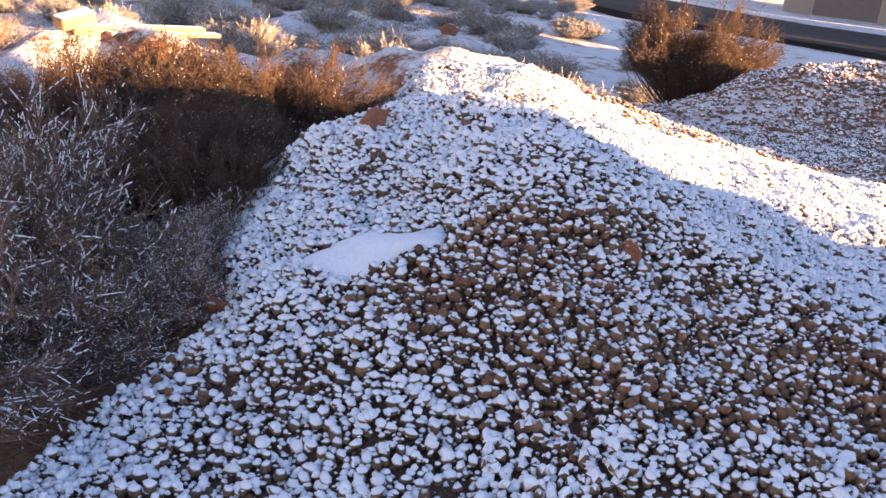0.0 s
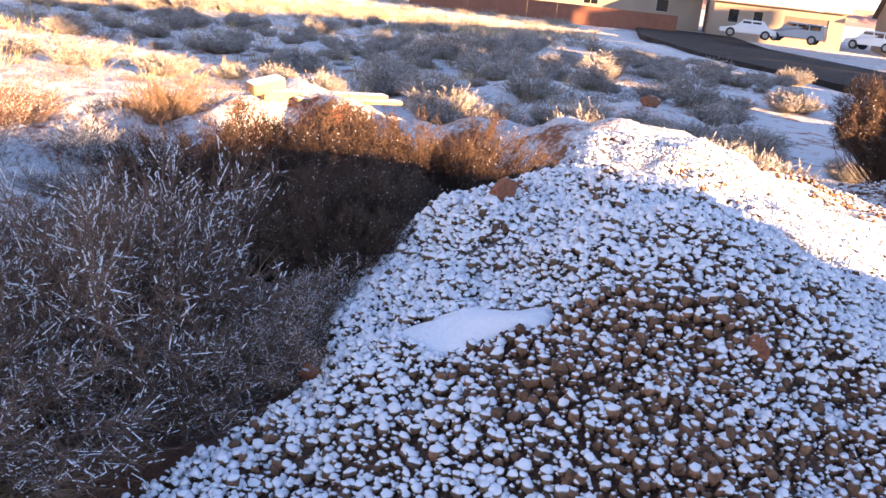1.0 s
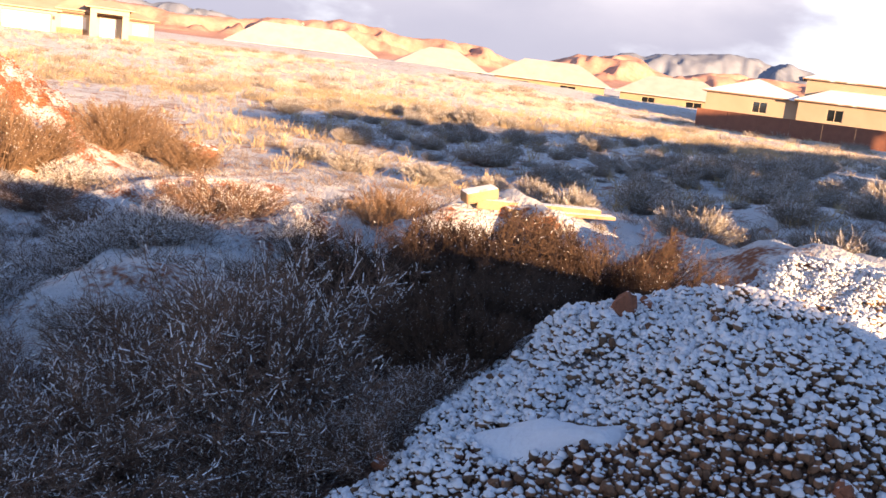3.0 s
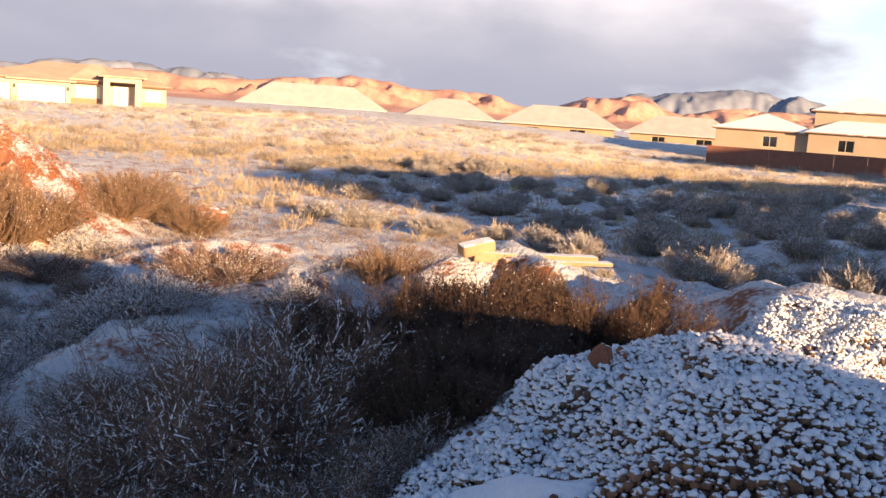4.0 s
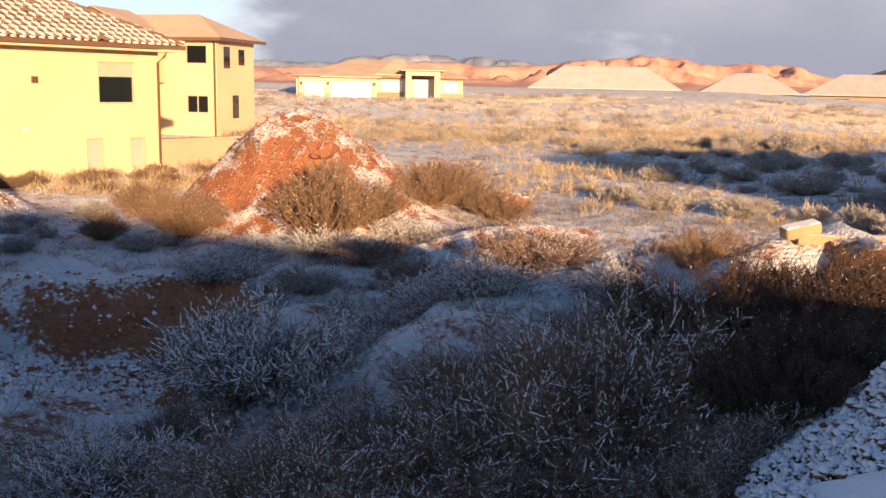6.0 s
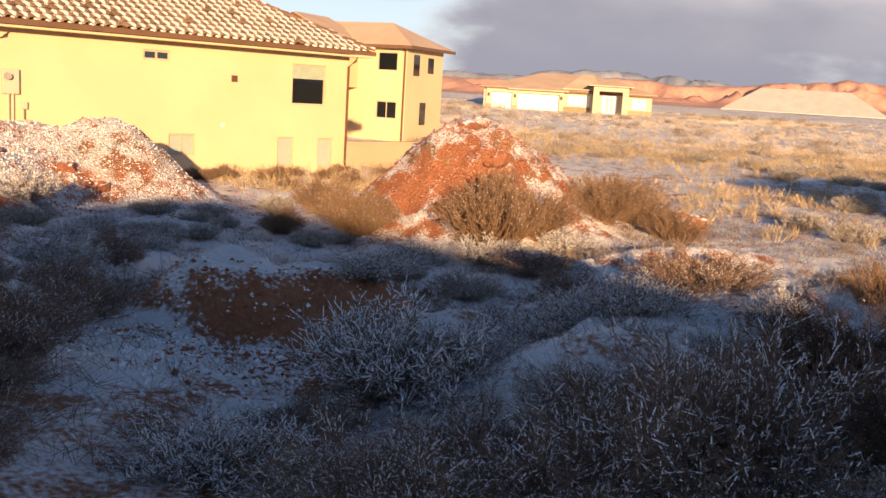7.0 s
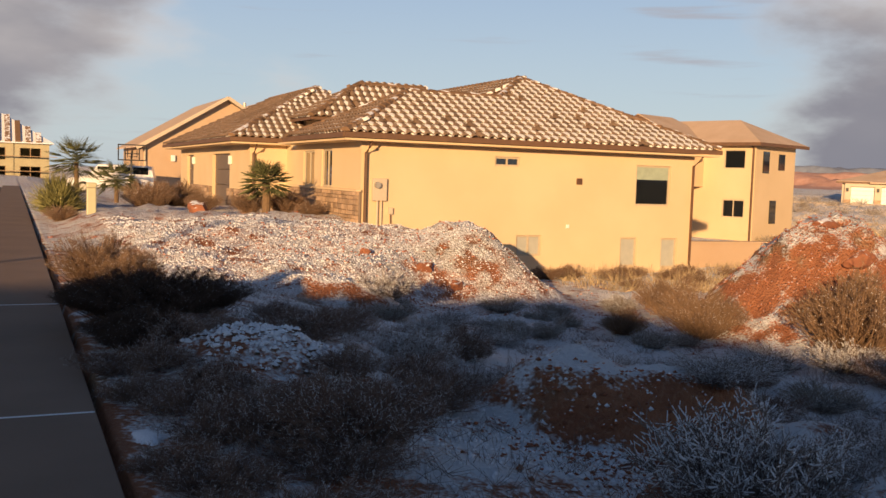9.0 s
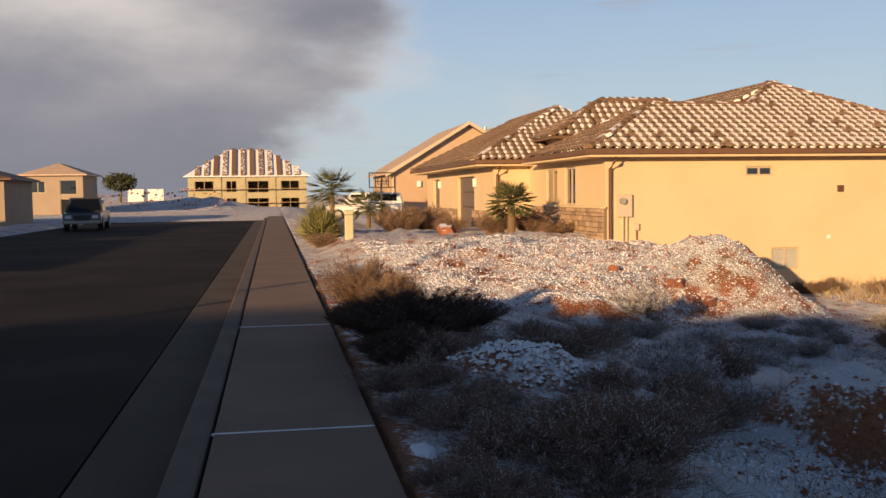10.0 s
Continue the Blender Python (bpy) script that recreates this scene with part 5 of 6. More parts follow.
weed = put(shrub(5, 0.8, 0.5, 150, 4000, M_TWIG_GREY, M_TWIG_GREY, 17000, "sprawling grey tumbleweed thick with frost", leafy=6000, spiky=0.4, twig_r=0.003, snow_size=0.019, leaf_long=0.013, wild=0.85, frosted=0.75), 4.4, 4.6)
brush = put(shrub(7, 0.75, 0.42, 240, 5500, M_TWIG_BROWN, M_TWIG_BROWN, 9000, "low dark brown brush with a little frost", leafy=8000, spiky=0.3, twig_r=0.0026, snow_size=0.01, leaf_long=0.013, wild=0.9), 2.2, 6.0, 0.85)
for x, y, s in ((3.3, 2.4, 0.75), (4.9, 2.8, 0.6), (3.5, 3.1, 0.55), (5.2, 2.1, 0.55), (2.7, 2.7, 0.6), (3.6, 1.8, 0.5), (4.2, 1.5, 0.45), (3.8, 1.36, 0.34), (4.2, 1.28, 0.32)):
    again(grey_bush, x, y, s * rnd.uniform(0.9, 1.1), rnd.uniform(0, 360), 0.75)
# tangled weeds: near the pavement, before and behind the red bank
for x, y, s in ((2.6, 3.9, 0.6), (3.4, 4.3, 0.65), (4.9, 4.8, 0.6), (6.7, 4.3, 0.55), (5.4, 5.2, 0.5), (6.5, 5.1, 0.65), (7.2, 4.9, 0.6), (6.3, 5.9, 0.6), (7.3, 6.1, 0.7), (6.9, 2.9, 0.6),
                (1.9, 5.4, 0.5), (2.3, 6.1, 0.5), (2.0, 6.8, 0.6), (2.9, 7.0, 0.5), (3.5, 7.5, 0.6), (1.6, 7.6, 0.5), (3.7, 8.5, 0.7), (4.6, 8.9, 0.7), (7.3, 8.2, 0.8), (8.9, 5.3, 0.7), (7.9, 5.4, 0.6),
                (9.8, 6.3, 0.7), (1.5, 4.4, 0.5), (1.5, 6.2, 0.6), (5.6, 8.9, 0.7), (8.2, 7.2, 0.6), (2.1, 10.3, 0.6), (3.2, 10.6, 0.7), (4.6, 10.6, 0.6), (6.4, 7.3, 0.55), (9.3, 4.6, 0.6), (1.6, 8.9, 0.5)):
    again(brush if x < 3.9 and y > 4 else weed, x, y, s * rnd.uniform(0.9, 1.15), rnd.uniform(0, 360), rnd.uniform(0.75, 1.0))
for x, y, s, t in ((13.3, 12.1, 1.4, 1.0), (14.4, 12.0, 1.0, 0.9), (16.9, 12.2, 1.1, 0.85), (12.0, 14.4, 0.95, 0.95), (17.8, 11.0, 0.8, 0.8), (13.6, 17.6, 0.9, 0.9), (19.0, 13.2, 1.1, 0.9), (18.4, 12.2, 0.9, 0.8), (11.3, 15.9, 0.7, 0.7), (1.25, 13.9, 0.75, 1.0), (1.6, 13.2, 0.6, 0.9)):
    again(tan_bush, x, y, s, rnd.uniform(0, 360), t)
for x, y, s in ((0.95, 8.3, 0.42), (1.0, 7.5, 0.4), (0.98, 5.6, 0.32), (1.0, 4.6, 0.36), (1.2, 5.2, 0.5), (1.3, 7.0, 0.5), (1.25, 8.2, 0.5), (2.8, 7.9, 0.5), (1.9, 9.9, 0.5), (2.7, 6.9, 0.5), (1.3, 11.4, 0.5), (1.5, 12.3, 0.5), (3.3, 12.2, 0.5)):
    again(brush, x, y, s, rnd.uniform(0, 360), 0.9)
for x, y, s in ((14.6, 24.8, 0.6), (15.6, 25.2, 0.7), (16.8, 24.6, 0.6), (17.9, 25.3, 0.7), (19.2, 24.9, 0.6), (20.4, 25.6, 0.7), (21.6, 24.6, 0.7), (16.2, 22.6, 0.5), (18.6, 22.8, 0.6), (20.6, 22.2, 0.6)):
    again(tan_bush, x, y, s, rnd.uniform(0, 360), 0.6)
again(weed, 12.6, 11.5, 0.8, 20)
for x, y, s in ((12.4, 10.2, 0.8), (10.4, 7.7, 0.8), (11.6, 8.8, 0.7), (5.9, 12.0, 0.7), (4.1, 12.1, 0.6), (8.9, 9.4, 0.7), (7.1, 10.8, 0.6), (10.2, 11.2, 0.7), (7.9, 4.5, 0.7)):
    again(brush, x, y, s, 37 * x, 1.1)
again(weed, 6.6, 4.7, 0.6, 50, 1.0)
for x, y, size in ((4.9, 4.35, 0.42), (6.2, 3.2, 0.4), (7.4, 3.5, 0.45), (4.5, 3.3, 0.4), (9.5, 4.0, 0.4)):
    again(weed, x, y, size, 90 * x, 1.0)
again(weed, 14.6, 11.3, 0.7, 80)
again(dark_bush, 1.4, 10.7, 0.85, 20, 0.6)
again(dark_bush, 1.3, 9.4, 0.62, 90, 0.55)
again(dark_bush, 2.2, 11.6, 0.5, 130, 0.8)
again(dark_bush, 14.0, -6.0, 1.05, 40, 1.35)
for x, y, s in ((4.6, 35.6, 1.2), (5.6, 36.2, 1.2), (7.2, 31.2, 0.8), (8.2, 30.8, 0.9), (8.8, 29.6, 0.6), (6.2, 33.8, 0.7), (1.5, 31.0, 0.6)):
    again(tan_bush, x, y, s, rnd.uniform(0, 360), 0.8)


def clear_of(x, y):
    """Keeps the heaps, the street and the house free of sage."""
    spots = ((15.2, 14.6, 3.4), (10.2, 2.2, 2.0), (8.0, -0.3, 2.4), (11.9, 22.9, 2.5), (21.3, -3.8, 1.3), (12.6, -4.6, 1.6), (11.3, -7.1, 2.8), (14.0, -6.0, 1.6))
    on_road = y < np.interp(x, [12, 18, 30, 42, 60, 110], [-14, -34, -25, -15.5, -13, -13])
    return not on_road and all(math.hypot(x - a, y - b) > r for a, b, r in spots)


# sage over the lot and the field: thick beyond the gravel, sparse elsewhere
count = 0
while count < 240:
    if count < 140:
        x = rnd.uniform(11, 54)
        y = rnd.uniform(-0.5 * x, 2.5) if x < 30 else rnd.uniform(-0.34 * x, 0.06 * x)
        if x < 17 and y > -2.5:
            continue
    else:
        a, r = rnd.uniform(4, 33), rnd.uniform(17, 55)
        x, y = r * math.cos(radians(a)), r * math.sin(radians(a))
        if vnoise(x * 0.12, y * 0.12, 71) < -0.25:
            continue
    if clear_of(x, y):
        size = rnd.uniform(0.4, 1.0) ** 1.3 * (1.35 if count < 140 else 1.15)
        again(sage, x, y, size, rnd.uniform(0, 360), rnd.uniform(0.8, 1.25))
        count += 1
# a dark clump of sage at the edge of the shade
for x, y, size in ((48.0, 16.0, 1.5), (49.0, 14.6, 1.3), (48.5, 13.4, 1.6), (49.5, 18.2, 1.2), (50.5, 11.9, 1.1)):
    again(sage, x, y, size, 40 * x, 1.1)
count = 0
while count < 26:
    x, y = rnd.uniform(4, 16), rnd.uniform(9.5, 19)
    if clear_of(x, y):
        again(sage if rnd.random() < 0.6 else weed, x, y, rnd.uniform(0.45, 0.85), rnd.uniform(0, 360), rnd.uniform(0.7, 1.0))
        count += 1


def grass_field(n, seed, place, tall, label, name="dry_grass", material=None, blades=9, wide=0.09, thick=0.011):
    """Tufts of dry blades, or small far bushes of many twigs."""
    rng = np.random.default_rng(seed)
    xy = np.array([place(rng) for _ in range(n)])
    z = height(xy[:, 0], xy[:, 1])
    size = np.repeat(rng.uniform(0.6, 1.25, n), blades)
    c = np.repeat(np.c_[xy, z - 0.02], blades, 0) + np.c_[rng.normal(0, wide, (n * blades, 2)), np.zeros(n * blades)]
    e = c + np.c_[rng.normal(0, wide * 1.3, (n * blades, 2)), rng.uniform(0.4, 1.0, n * blades) * tall * size]
    v, f = prisms(c, e, thick, thick * 0.4, 0.1, rng, 1)
    ob = new(name, fast_mesh(name, v, f, material or M_STRAW))
    return tagged(ob, label, "grass" if material is None else "shrubs", kind="stuff")


def far_bush_spot(rng):
    while True:
        a, r = radians(rng.uniform(-8, 52)), rng.uniform(50, 118)
        x, y = r * math.cos(a), r * math.sin(a)
        if not (y > 24 and x < 36) and not (y < -11 and x < 110) and math.hypot(x - 84, y - 66) > 13 and rng.uniform() < 0.6 + 0.8 * vnoise(x * 0.1, y * 0.1, 83):
            return x, y


def far_spot(rng):
    while True:
        a, r = radians(rng.uniform(-6, 52)), rng.uniform(22, 100)
        x, y = r * math.cos(a), r * math.sin(a)
        thick = 0.1 + 0.9 * math.exp(-(((r - 61) / 9) ** 2)) + 0.3 * math.exp(-(((x - 30) / 5) ** 2) - (((y - 15.5) / 3) ** 2))
        if not (y > 22 and x < 37) and rng.uniform() < thick * (0.75 + 0.6 * vnoise(x * 0.13, y * 0.13, 31) + 0.4 * vnoise(x * 0.5, y * 0.5, 33)):
            return x, y


grass_field(420, 13, far_bush_spot, 0.55, "small dry bushes scattered over the far field", "far_sage", M_SAGE, 46, 0.26, 0.016)
grass_field(4600, 3, far_spot, 0.36, "dry straw-coloured grass across the field")
def lot_spot(rng):
    while True:
        x, y = rng.uniform(1.6, 13), rng.uniform(2.8, 17)
        if rng.uniform() < 0.55 + 0.7 * vnoise(x * 0.9, y * 0.9, 95) and math.hypot(x - 2.3, y - 8.5) > 0.7 and math.hypot((x - 5.4) / 1.3, (y - 7.2) / 0.7) > 1:
            return x, y


def field_spot(rng):
    while True:
        a, r = radians(rng.uniform(-16, 42)), rng.uniform(12, 56)
        x, y = r * math.cos(a), r * math.sin(a)
        if clear_of(x, y) and rng.uniform() < 0.5 + 0.8 * vnoise(x * 0.35, y * 0.35, 97):
            return x, y


grass_field(1500, 15, lot_spot, 0.16, "dry stubble and weed stalks poking through the snow", "stubble", M_TWIG_GREY, 13, 0.07, 0.0026)
grass_field(2600, 16, field_spot, 0.22, "grey dry stubble across the shaded field", "stubble", M_TWIG_GREY, 13, 0.12, 0.006)


def frosted_spot(rng):
    while True:
        x, y = far_bush_spot(rng)
        if math.hypot(x, y) > 66:
            return x, y


# pale upright blades added to catch the sun and brighten the far ground
grass_field(9000, 14, frosted_spot, 0.2, "short pale tufts dusted with snow, added to brighten the far field", "frosted_grass", mat("frosted_straw", (0.78, 0.7, 0.6), (0.62, 0.5, 0.38), 0.6, 0.85, 0.0, vary=0.2), 8, 0.12, 0.013)
grass_field(330, 4, lambda rng: (rng.uniform(14.6, 24), rng.uniform(21, 27)), 0.36, "dry grass along the foot of the house")


# ---- gravel on the heap ----
def gravel_edge(x):
    return np.interp(x, [0.8, 2.7, 3.2, 3.5, 3.9, 4.4, 5.0, 6.5, 8.0], [2.4, 1.8, 1.52, 1.2, 1.2, 1.2, 1.1, 0.5, -0.6])


def gravel():
    heap = tagged(new("gravel_heap"), "heap of brown gravel capped with fresh snow", "gravel")
    rng = np.random.default_rng(8)
    kinds = []
    for k in range(6):
        bm = bmesh.new()
        bmesh.ops.create_icosphere(bm, subdivisions=1, radius=1.0)
        for v in bm.verts:
            v.co *= rng.uniform(0.72, 1.22)
            v.co.z *= 0.85
        me = bpy.data.meshes.new("stone")
        bm.to_mesh(me)
        bm.free()
        me.materials.append(M_PEBBLE)
        co = np.array([v.co[:] for v in me.vertices])
        kinds.append((me, co, np.array([p.vertices[:] for p in me.polygons])))
    xs, ys = np.meshgrid(np.arange(1.3, 6.9, 0.0225), np.arange(-4.6, 2.2, 0.0225))
    xs, ys = xs.ravel() + rng.normal(0, 0.011, xs.size), ys.ravel() + rng.normal(0, 0.011, ys.size)
    keep = (ys < gravel_edge(xs) + 0.06 * vnoise(xs * 3, ys * 3, 2)) & (np.hypot((xs - 3.4) / 3.6, (ys + 1.8) / 4.4) < 1.0)
    snowed = vnoise(xs * 0.9, ys * 0.9, 41) + 0.5 * vnoise(xs * 2.6, ys * 2.6, 43) + 0.55 * (xs - 4.7)
    keep &= (snowed < 0.75) & (rng.uniform(0, 1, xs.size) < 0.96)
    keep &= ~((np.hypot((xs - 3.6) / 0.13, (ys - 0.62) / 0.33) < 0.9))
    xs, ys = xs[keep], ys[keep]
    near = xs > 1.5 + 0.28 * vnoise(xs * 2.5, ys * 2.5, 63) + 0.12 * rng.uniform(0, 1, xs.size)
    xs, ys = xs[near], ys[near]
    zs = height(xs, ys)
    order = np.argsort(np.hypot(xs - 2.4, ys - 0.2))
    # bare brown streaks where the stones have slipped
    streak = np.exp(-((xs - 3.45 + 0.25 * ys) / 0.3) ** 2 - ((ys - 0.0) / 0.75) ** 2) + 0.75 * np.exp(-((xs - 2.9) / 0.4) ** 2 - ((ys + 1.0) / 1.1) ** 2)
    bare = rng.uniform(0, 1, xs.size) < np.clip(0.9 * streak + 0.6 * vnoise(xs * 2.2, ys * 2.2, 77) - 0.25 + 0.6 * np.exp(-((xs - 2.6) / 0.8) ** 2 - ((ys + 0.1) / 1.3) ** 2), 0.03, 0.93)
    vs, fs, n = [], [], 0
    sides = []
    for rank, i in enumerate(order):
        me, co, tri = kinds[rng.integers(6)]
        size = 0.009 + 0.018 * rng.uniform() ** 1.8
        m = Matrix.Translation((xs[i], ys[i], zs[i] + size * rng.uniform(0.1, 1.5))) @ pose(0, 0, 0, rng.uniform(-55, 55), rng.uniform(-55, 55), rng.uniform(0, 360)) @ Matrix.Diagonal((size * rng.uniform(0.85, 1.3), size * rng.uniform(0.7, 1.0), size * rng.uniform(1.0, 1.75), 1))
        if rank < 300:
            ob = new("stone", me)
            ob.parent = heap
            ob.matrix_local = m
            if bare[i]:
                ob.material_slots[0].link = "OBJECT"
                ob.material_slots[0].material = M_BARE
        else:
            a = np.array(m)
            vs.append(co @ a[:3, :3].T + a[:3, 3])
            fs.append(tri + n)
            n += len(co)
            sides += [int(bare[i])] * len(tri)
    ob = new("gravel_bed", fast_mesh("gravel_bed", np.concatenate(vs), np.concatenate(fs), M_PEBBLE))
    ob.parent = heap
    ob.data.materials.append(M_BARE)
    ob.data.polygons.foreach_set("material_index", np.array(sides, np.int32))
    tagged(ob, kind="stuff")
    # lumps of snow caught between and on the stones, thicker towards the ridge
    cx, cy = rng.uniform(1.5, 7.5, 110000), rng.uniform(-4.4, 2.0, 110000)
    thick = np.clip(0.12 + 0.5 * (cx - 3.3) + 0.5 * np.exp(-((gravel_edge(cx) - cy - 0.1) / 0.22) ** 2) + 0.3 * np.clip(-0.6 - cy, 0, 1.2) + 0.5 * vnoise(cx * 1.8, cy * 1.8, 91), 0.02, 1.0) * (1 - 0.85 * np.clip(np.exp(-((cx - 3.45 + 0.25 * cy) / 0.3) ** 2 - (cy / 0.75) ** 2), 0, 1))
    hold = (cx > 1.75) & (cy < gravel_edge(cx)) & (rng.uniform(0, 1, cx.size) < thick) & (np.hypot((cx - 3.6) / 0.13, (cy - 0.62) / 0.33) > 1.0)
    cx, cy = cx[hold], cy[hold]
    v, f = blobs(np.c_[cx, cy, height(cx, cy) + rng.uniform(0.014, 0.036, cx.size)], 0.009 + 0.014 * rng.uniform(0, 1, cx.size) ** 2.5, rng)
    ob = new("snow_dusting", fast_mesh("snow_dusting", v, f, M_SNOWCLOD))
    ob.parent = heap
    tagged(ob, "lumps of fresh snow between the stones", kind="stuff")


gravel()


def snow_patch(cx, cy, a, b, turn, thick, seed, label="smooth patch of fresh white snow on the gravel"):
    """A low drift with an uneven rim, lying on the ground."""
    rng = np.random.default_rng(seed)
    rings, sides = 9, 40
    c, s = math.cos(radians(turn)), math.sin(radians(turn))
    verts = []
    for k in range(rings + 1):
        for j in range(sides):
            th = 2 * math.pi * j / sides
            r = k / rings * (1 + 0.1 * math.sin(2 * th + seed) + 0.1 * math.sin(5 * th + 2 * seed) + 0.05 * math.sin(11 * th) + 0.06 * math.sin(17 * th + 1))
            u, v = a * r * math.cos(th), b * r * math.sin(th)
            x, y = cx + u * c - v * s, cy + u * s + v * c
            rim = 1 - (k / rings) ** 3
            verts.append((x, y, float(height(x, y)) + thick * rim * (1 + 0.25 * float(vnoise(x * 6, y * 6, seed))) - (0.03 if k == rings else 0)))
    faces = [(k * sides + j, k * sides + (j + 1) % sides, (k + 1) * sides + (j + 1) % sides, (k + 1) * sides + j) for k in range(rings) for j in range(sides)]
    ob = new("snow_patch", mesh_of("snow_patch", verts, faces, M_SNOWCLOD, smooth=True))
    return tagged(ob, label, "snow patch")


snow_patch(3.6, 0.62, 0.13, 0.33, -4, 0.045, 3)
snow_patch(0.95, 6.35, 0.1, 0.2, 0, 0.025, 4, "small snow patch beside the pavement")


def rock(x, y, size, seed, label="red sandstone rock flecked with snow", lift=0.0, flat=0.7, material=None):
    rng = np.random.default_rng(seed)
    bm = bmesh.new()
    bmesh.ops.create_icosphere(bm, subdivisions=3, radius=1.0)
    q = rng.uniform(0, 9, 3)
    cuts = [Vector(rng.normal(0, 1, 3)).normalized() for _ in range(9)]
    for v in bm.verts:
        n = noise.noise(v.co * 1.3 + Vector(q)) * 0.55 + noise.noise(v.co * 3.5 + Vector(q)) * 0.2
        v.co *= 1 + n
        for cut in cuts:
            over = v.co.dot(cut) - 0.72
            if over > 0:
                v.co -= cut * over
        v.co.z *= flat
    me = bpy.data.meshes.new("rock")
    bm.to_mesh(me)
    bm.free()
    me.materials.append(material or M_REDROCK)
    ob = new("rock", me)
    ob.matrix_world = Matrix.Translation((x, y, at_ground(x, y) + size * 0.25 + lift)) @ pose(0, 0, 0, 0, 0, rng.uniform(0, 360)) @ Matrix.Diagonal((size, size * rng.uniform(0.7, 1), size, 1))
    return tagged(ob, label, "rock", "loose rocks")


for k, (x, y, size, flat) in enumerate(((3.4, -0.39, 0.06, 0.9), (3.55, 1.24, 0.06, 0.8), (4.62, 0.5, 0.085, 1.6), (4.72, 0.42, 0.06, 1.1), (4.35, 4.9, 0.1, 0.7), (4.2, 5.3, 0.13, 0.7),
                                        (21.4, -3.8, 0.26, 0.8), (14.6, 13.2, 0.3, 0.6), (15.4, 16.0, 0.3, 0.5), (4.7, 6.4, 0.09, 0.7), (5.2, 6.6, 0.1, 0.7), (6.0, 6.7, 0.12, 0.7),
                                        (5.3, 29.6, 0.42, 0.8), (8.9, 20.6, 0.22, 0.7), (7.6, 21.0, 0.16, 0.7), (9.6, 20.2, 0.2, 0.7), (14.9, -3.0, 0.25, 0.7), (19.6, 12.0, 0.6, 0.5), (15.0, 14.5, 0.35, 0.4))):
    rock(x, y, size, 50 + k, flat=flat)


def clods(name, n, seed, spot, sizes, material, label):
    """Small clods and stones scattered on a heap."""
    rng = np.random.default_rng(seed)
    xy = np.array([spot(rng) for _ in range(n)])
    z = height(xy[:, 0], xy[:, 1])
    v, f = blobs(np.c_[xy, z], rng.uniform(*sizes, n), rng)
    return tagged(new(name, fast_mesh(name, v, f, material)), label, "rubble", kind="stuff")


M_CLOD = mat("red_clod", (0.42, 0.16, 0.075), (0.3, 0.1, 0.045), 5, 0.9, 0.3, snow=0.25, snow_scale=3.0, vary=0.3)
clods("red_rubble", 6000, 5, lambda g: (15.3 + g.normal(0, 1.5), 14.5 + g.normal(0, 1.3)), (0.008, 0.03), M_CLOD, "red clods and snow flecks on the dirt heap")
clods("snow_lumps", 1600, 23, lambda g: (4.2 + g.normal(0, 0.8), 6.0 + g.normal(0, 0.8)), (0.008, 0.03), M_SNOWCLOD, "lumps of snow below the earth bank")
clods("red_rubble", 1100, 6, lambda g: (4.8 + g.normal(0, 0.7), 6.4 + g.normal(0, 0.6)), (0.01, 0.035), M_CLOD, "red clods below the earth bank")
M_SOIL = mat("dark_red_soil", (0.13, 0.05, 0.03), (0.07, 0.03, 0.02), 9, 0.95, 0.4)
clods("soil_crumbs", 420, 21, lambda g: (3.48 - 0.02 * math.cos(9 * g.uniform()) - 0.035 * g.uniform(), 0.62 + g.uniform(-0.36, 0.34)), (0.008, 0.022), M_SOIL, "dark red soil crumbs along the rim of the snow")
clods("snow_clods", 17000, 22, lambda g: (g.uniform(2.2, 12.4), g.uniform(17.2, 27)), (0.01, 0.03), M_SNOWCLOD, "snow-covered clods over the graded dirt")
clods("red_rubble", 2200, 7, lambda g: (7.5 + g.normal(0, 3.2), 21.5 + g.normal(0, 2.6)), (0.012, 0.042), M_CLOD, "red clods on the graded dirt")
clods("snow_lumps", 700, 18, lambda g: (2.3 + g.normal(0, 0.42), 8.45 + g.normal(0, 0.3)), (0.012, 0.035), M_SNOWCLOD, "lumps of snow on a small stony heap")
clods("pale_rubble", 260, 8, lambda g: (2.3 + g.normal(0, 0.4), 8.4 + g.normal(0, 0.3)), (0.012, 0.04), M_PEBBLE, "pale stones on a small heap")
clods("gravel_scatter", 9000, 9, lambda g: (11.2 + g.normal(0, 1.2), -7.0 + g.normal(0, 1.2)), (0.02, 0.05), M_BARE, "second heap of brown gravel flecked with snow")
clods("gravel_strip", 14000, 10, lambda g: (8.9 + g.normal(0, 0.55), -4.0 + g.normal(0, 1.0)), (0.014, 0.035), M_BARE, "strip of brown gravel between the heaps")

# old boards on the heap
boards = thing("timber_pile", (9.85, 2.55, at_ground(9.85, 2.55) - 0.01), -62, "weathered beam and boards with a broken block", "timber")
for k, (y, z, turn, x0, long, tall) in enumerate(((-0.05, -0.03, 0, -0.1, 1.25, 0.1), (0.13, 0.0, -5, 0.1, 0.95, 0.04), (-0.2, -0.02, 4, 0.2, 1.4, 0.04))):
    bm = boxes((x0, -0.07, 0, long, 0.07, tall), bevel=0.008)
    bm.transform(pose(0, y, z, 2, 0, turn))
    part("board", bm, M_WOOD, boards)
bm = boxes((-0.14, -0.075, 0.0, -0.103, 0.075, 0.105), bevel=0.004)
part("beam_end", bm, M_BLACK, boards, "black end of the beam")
bm = boxes((-0.3, -0.09, 0.04, 0.08, 0.09, 0.17), bevel=0.03)
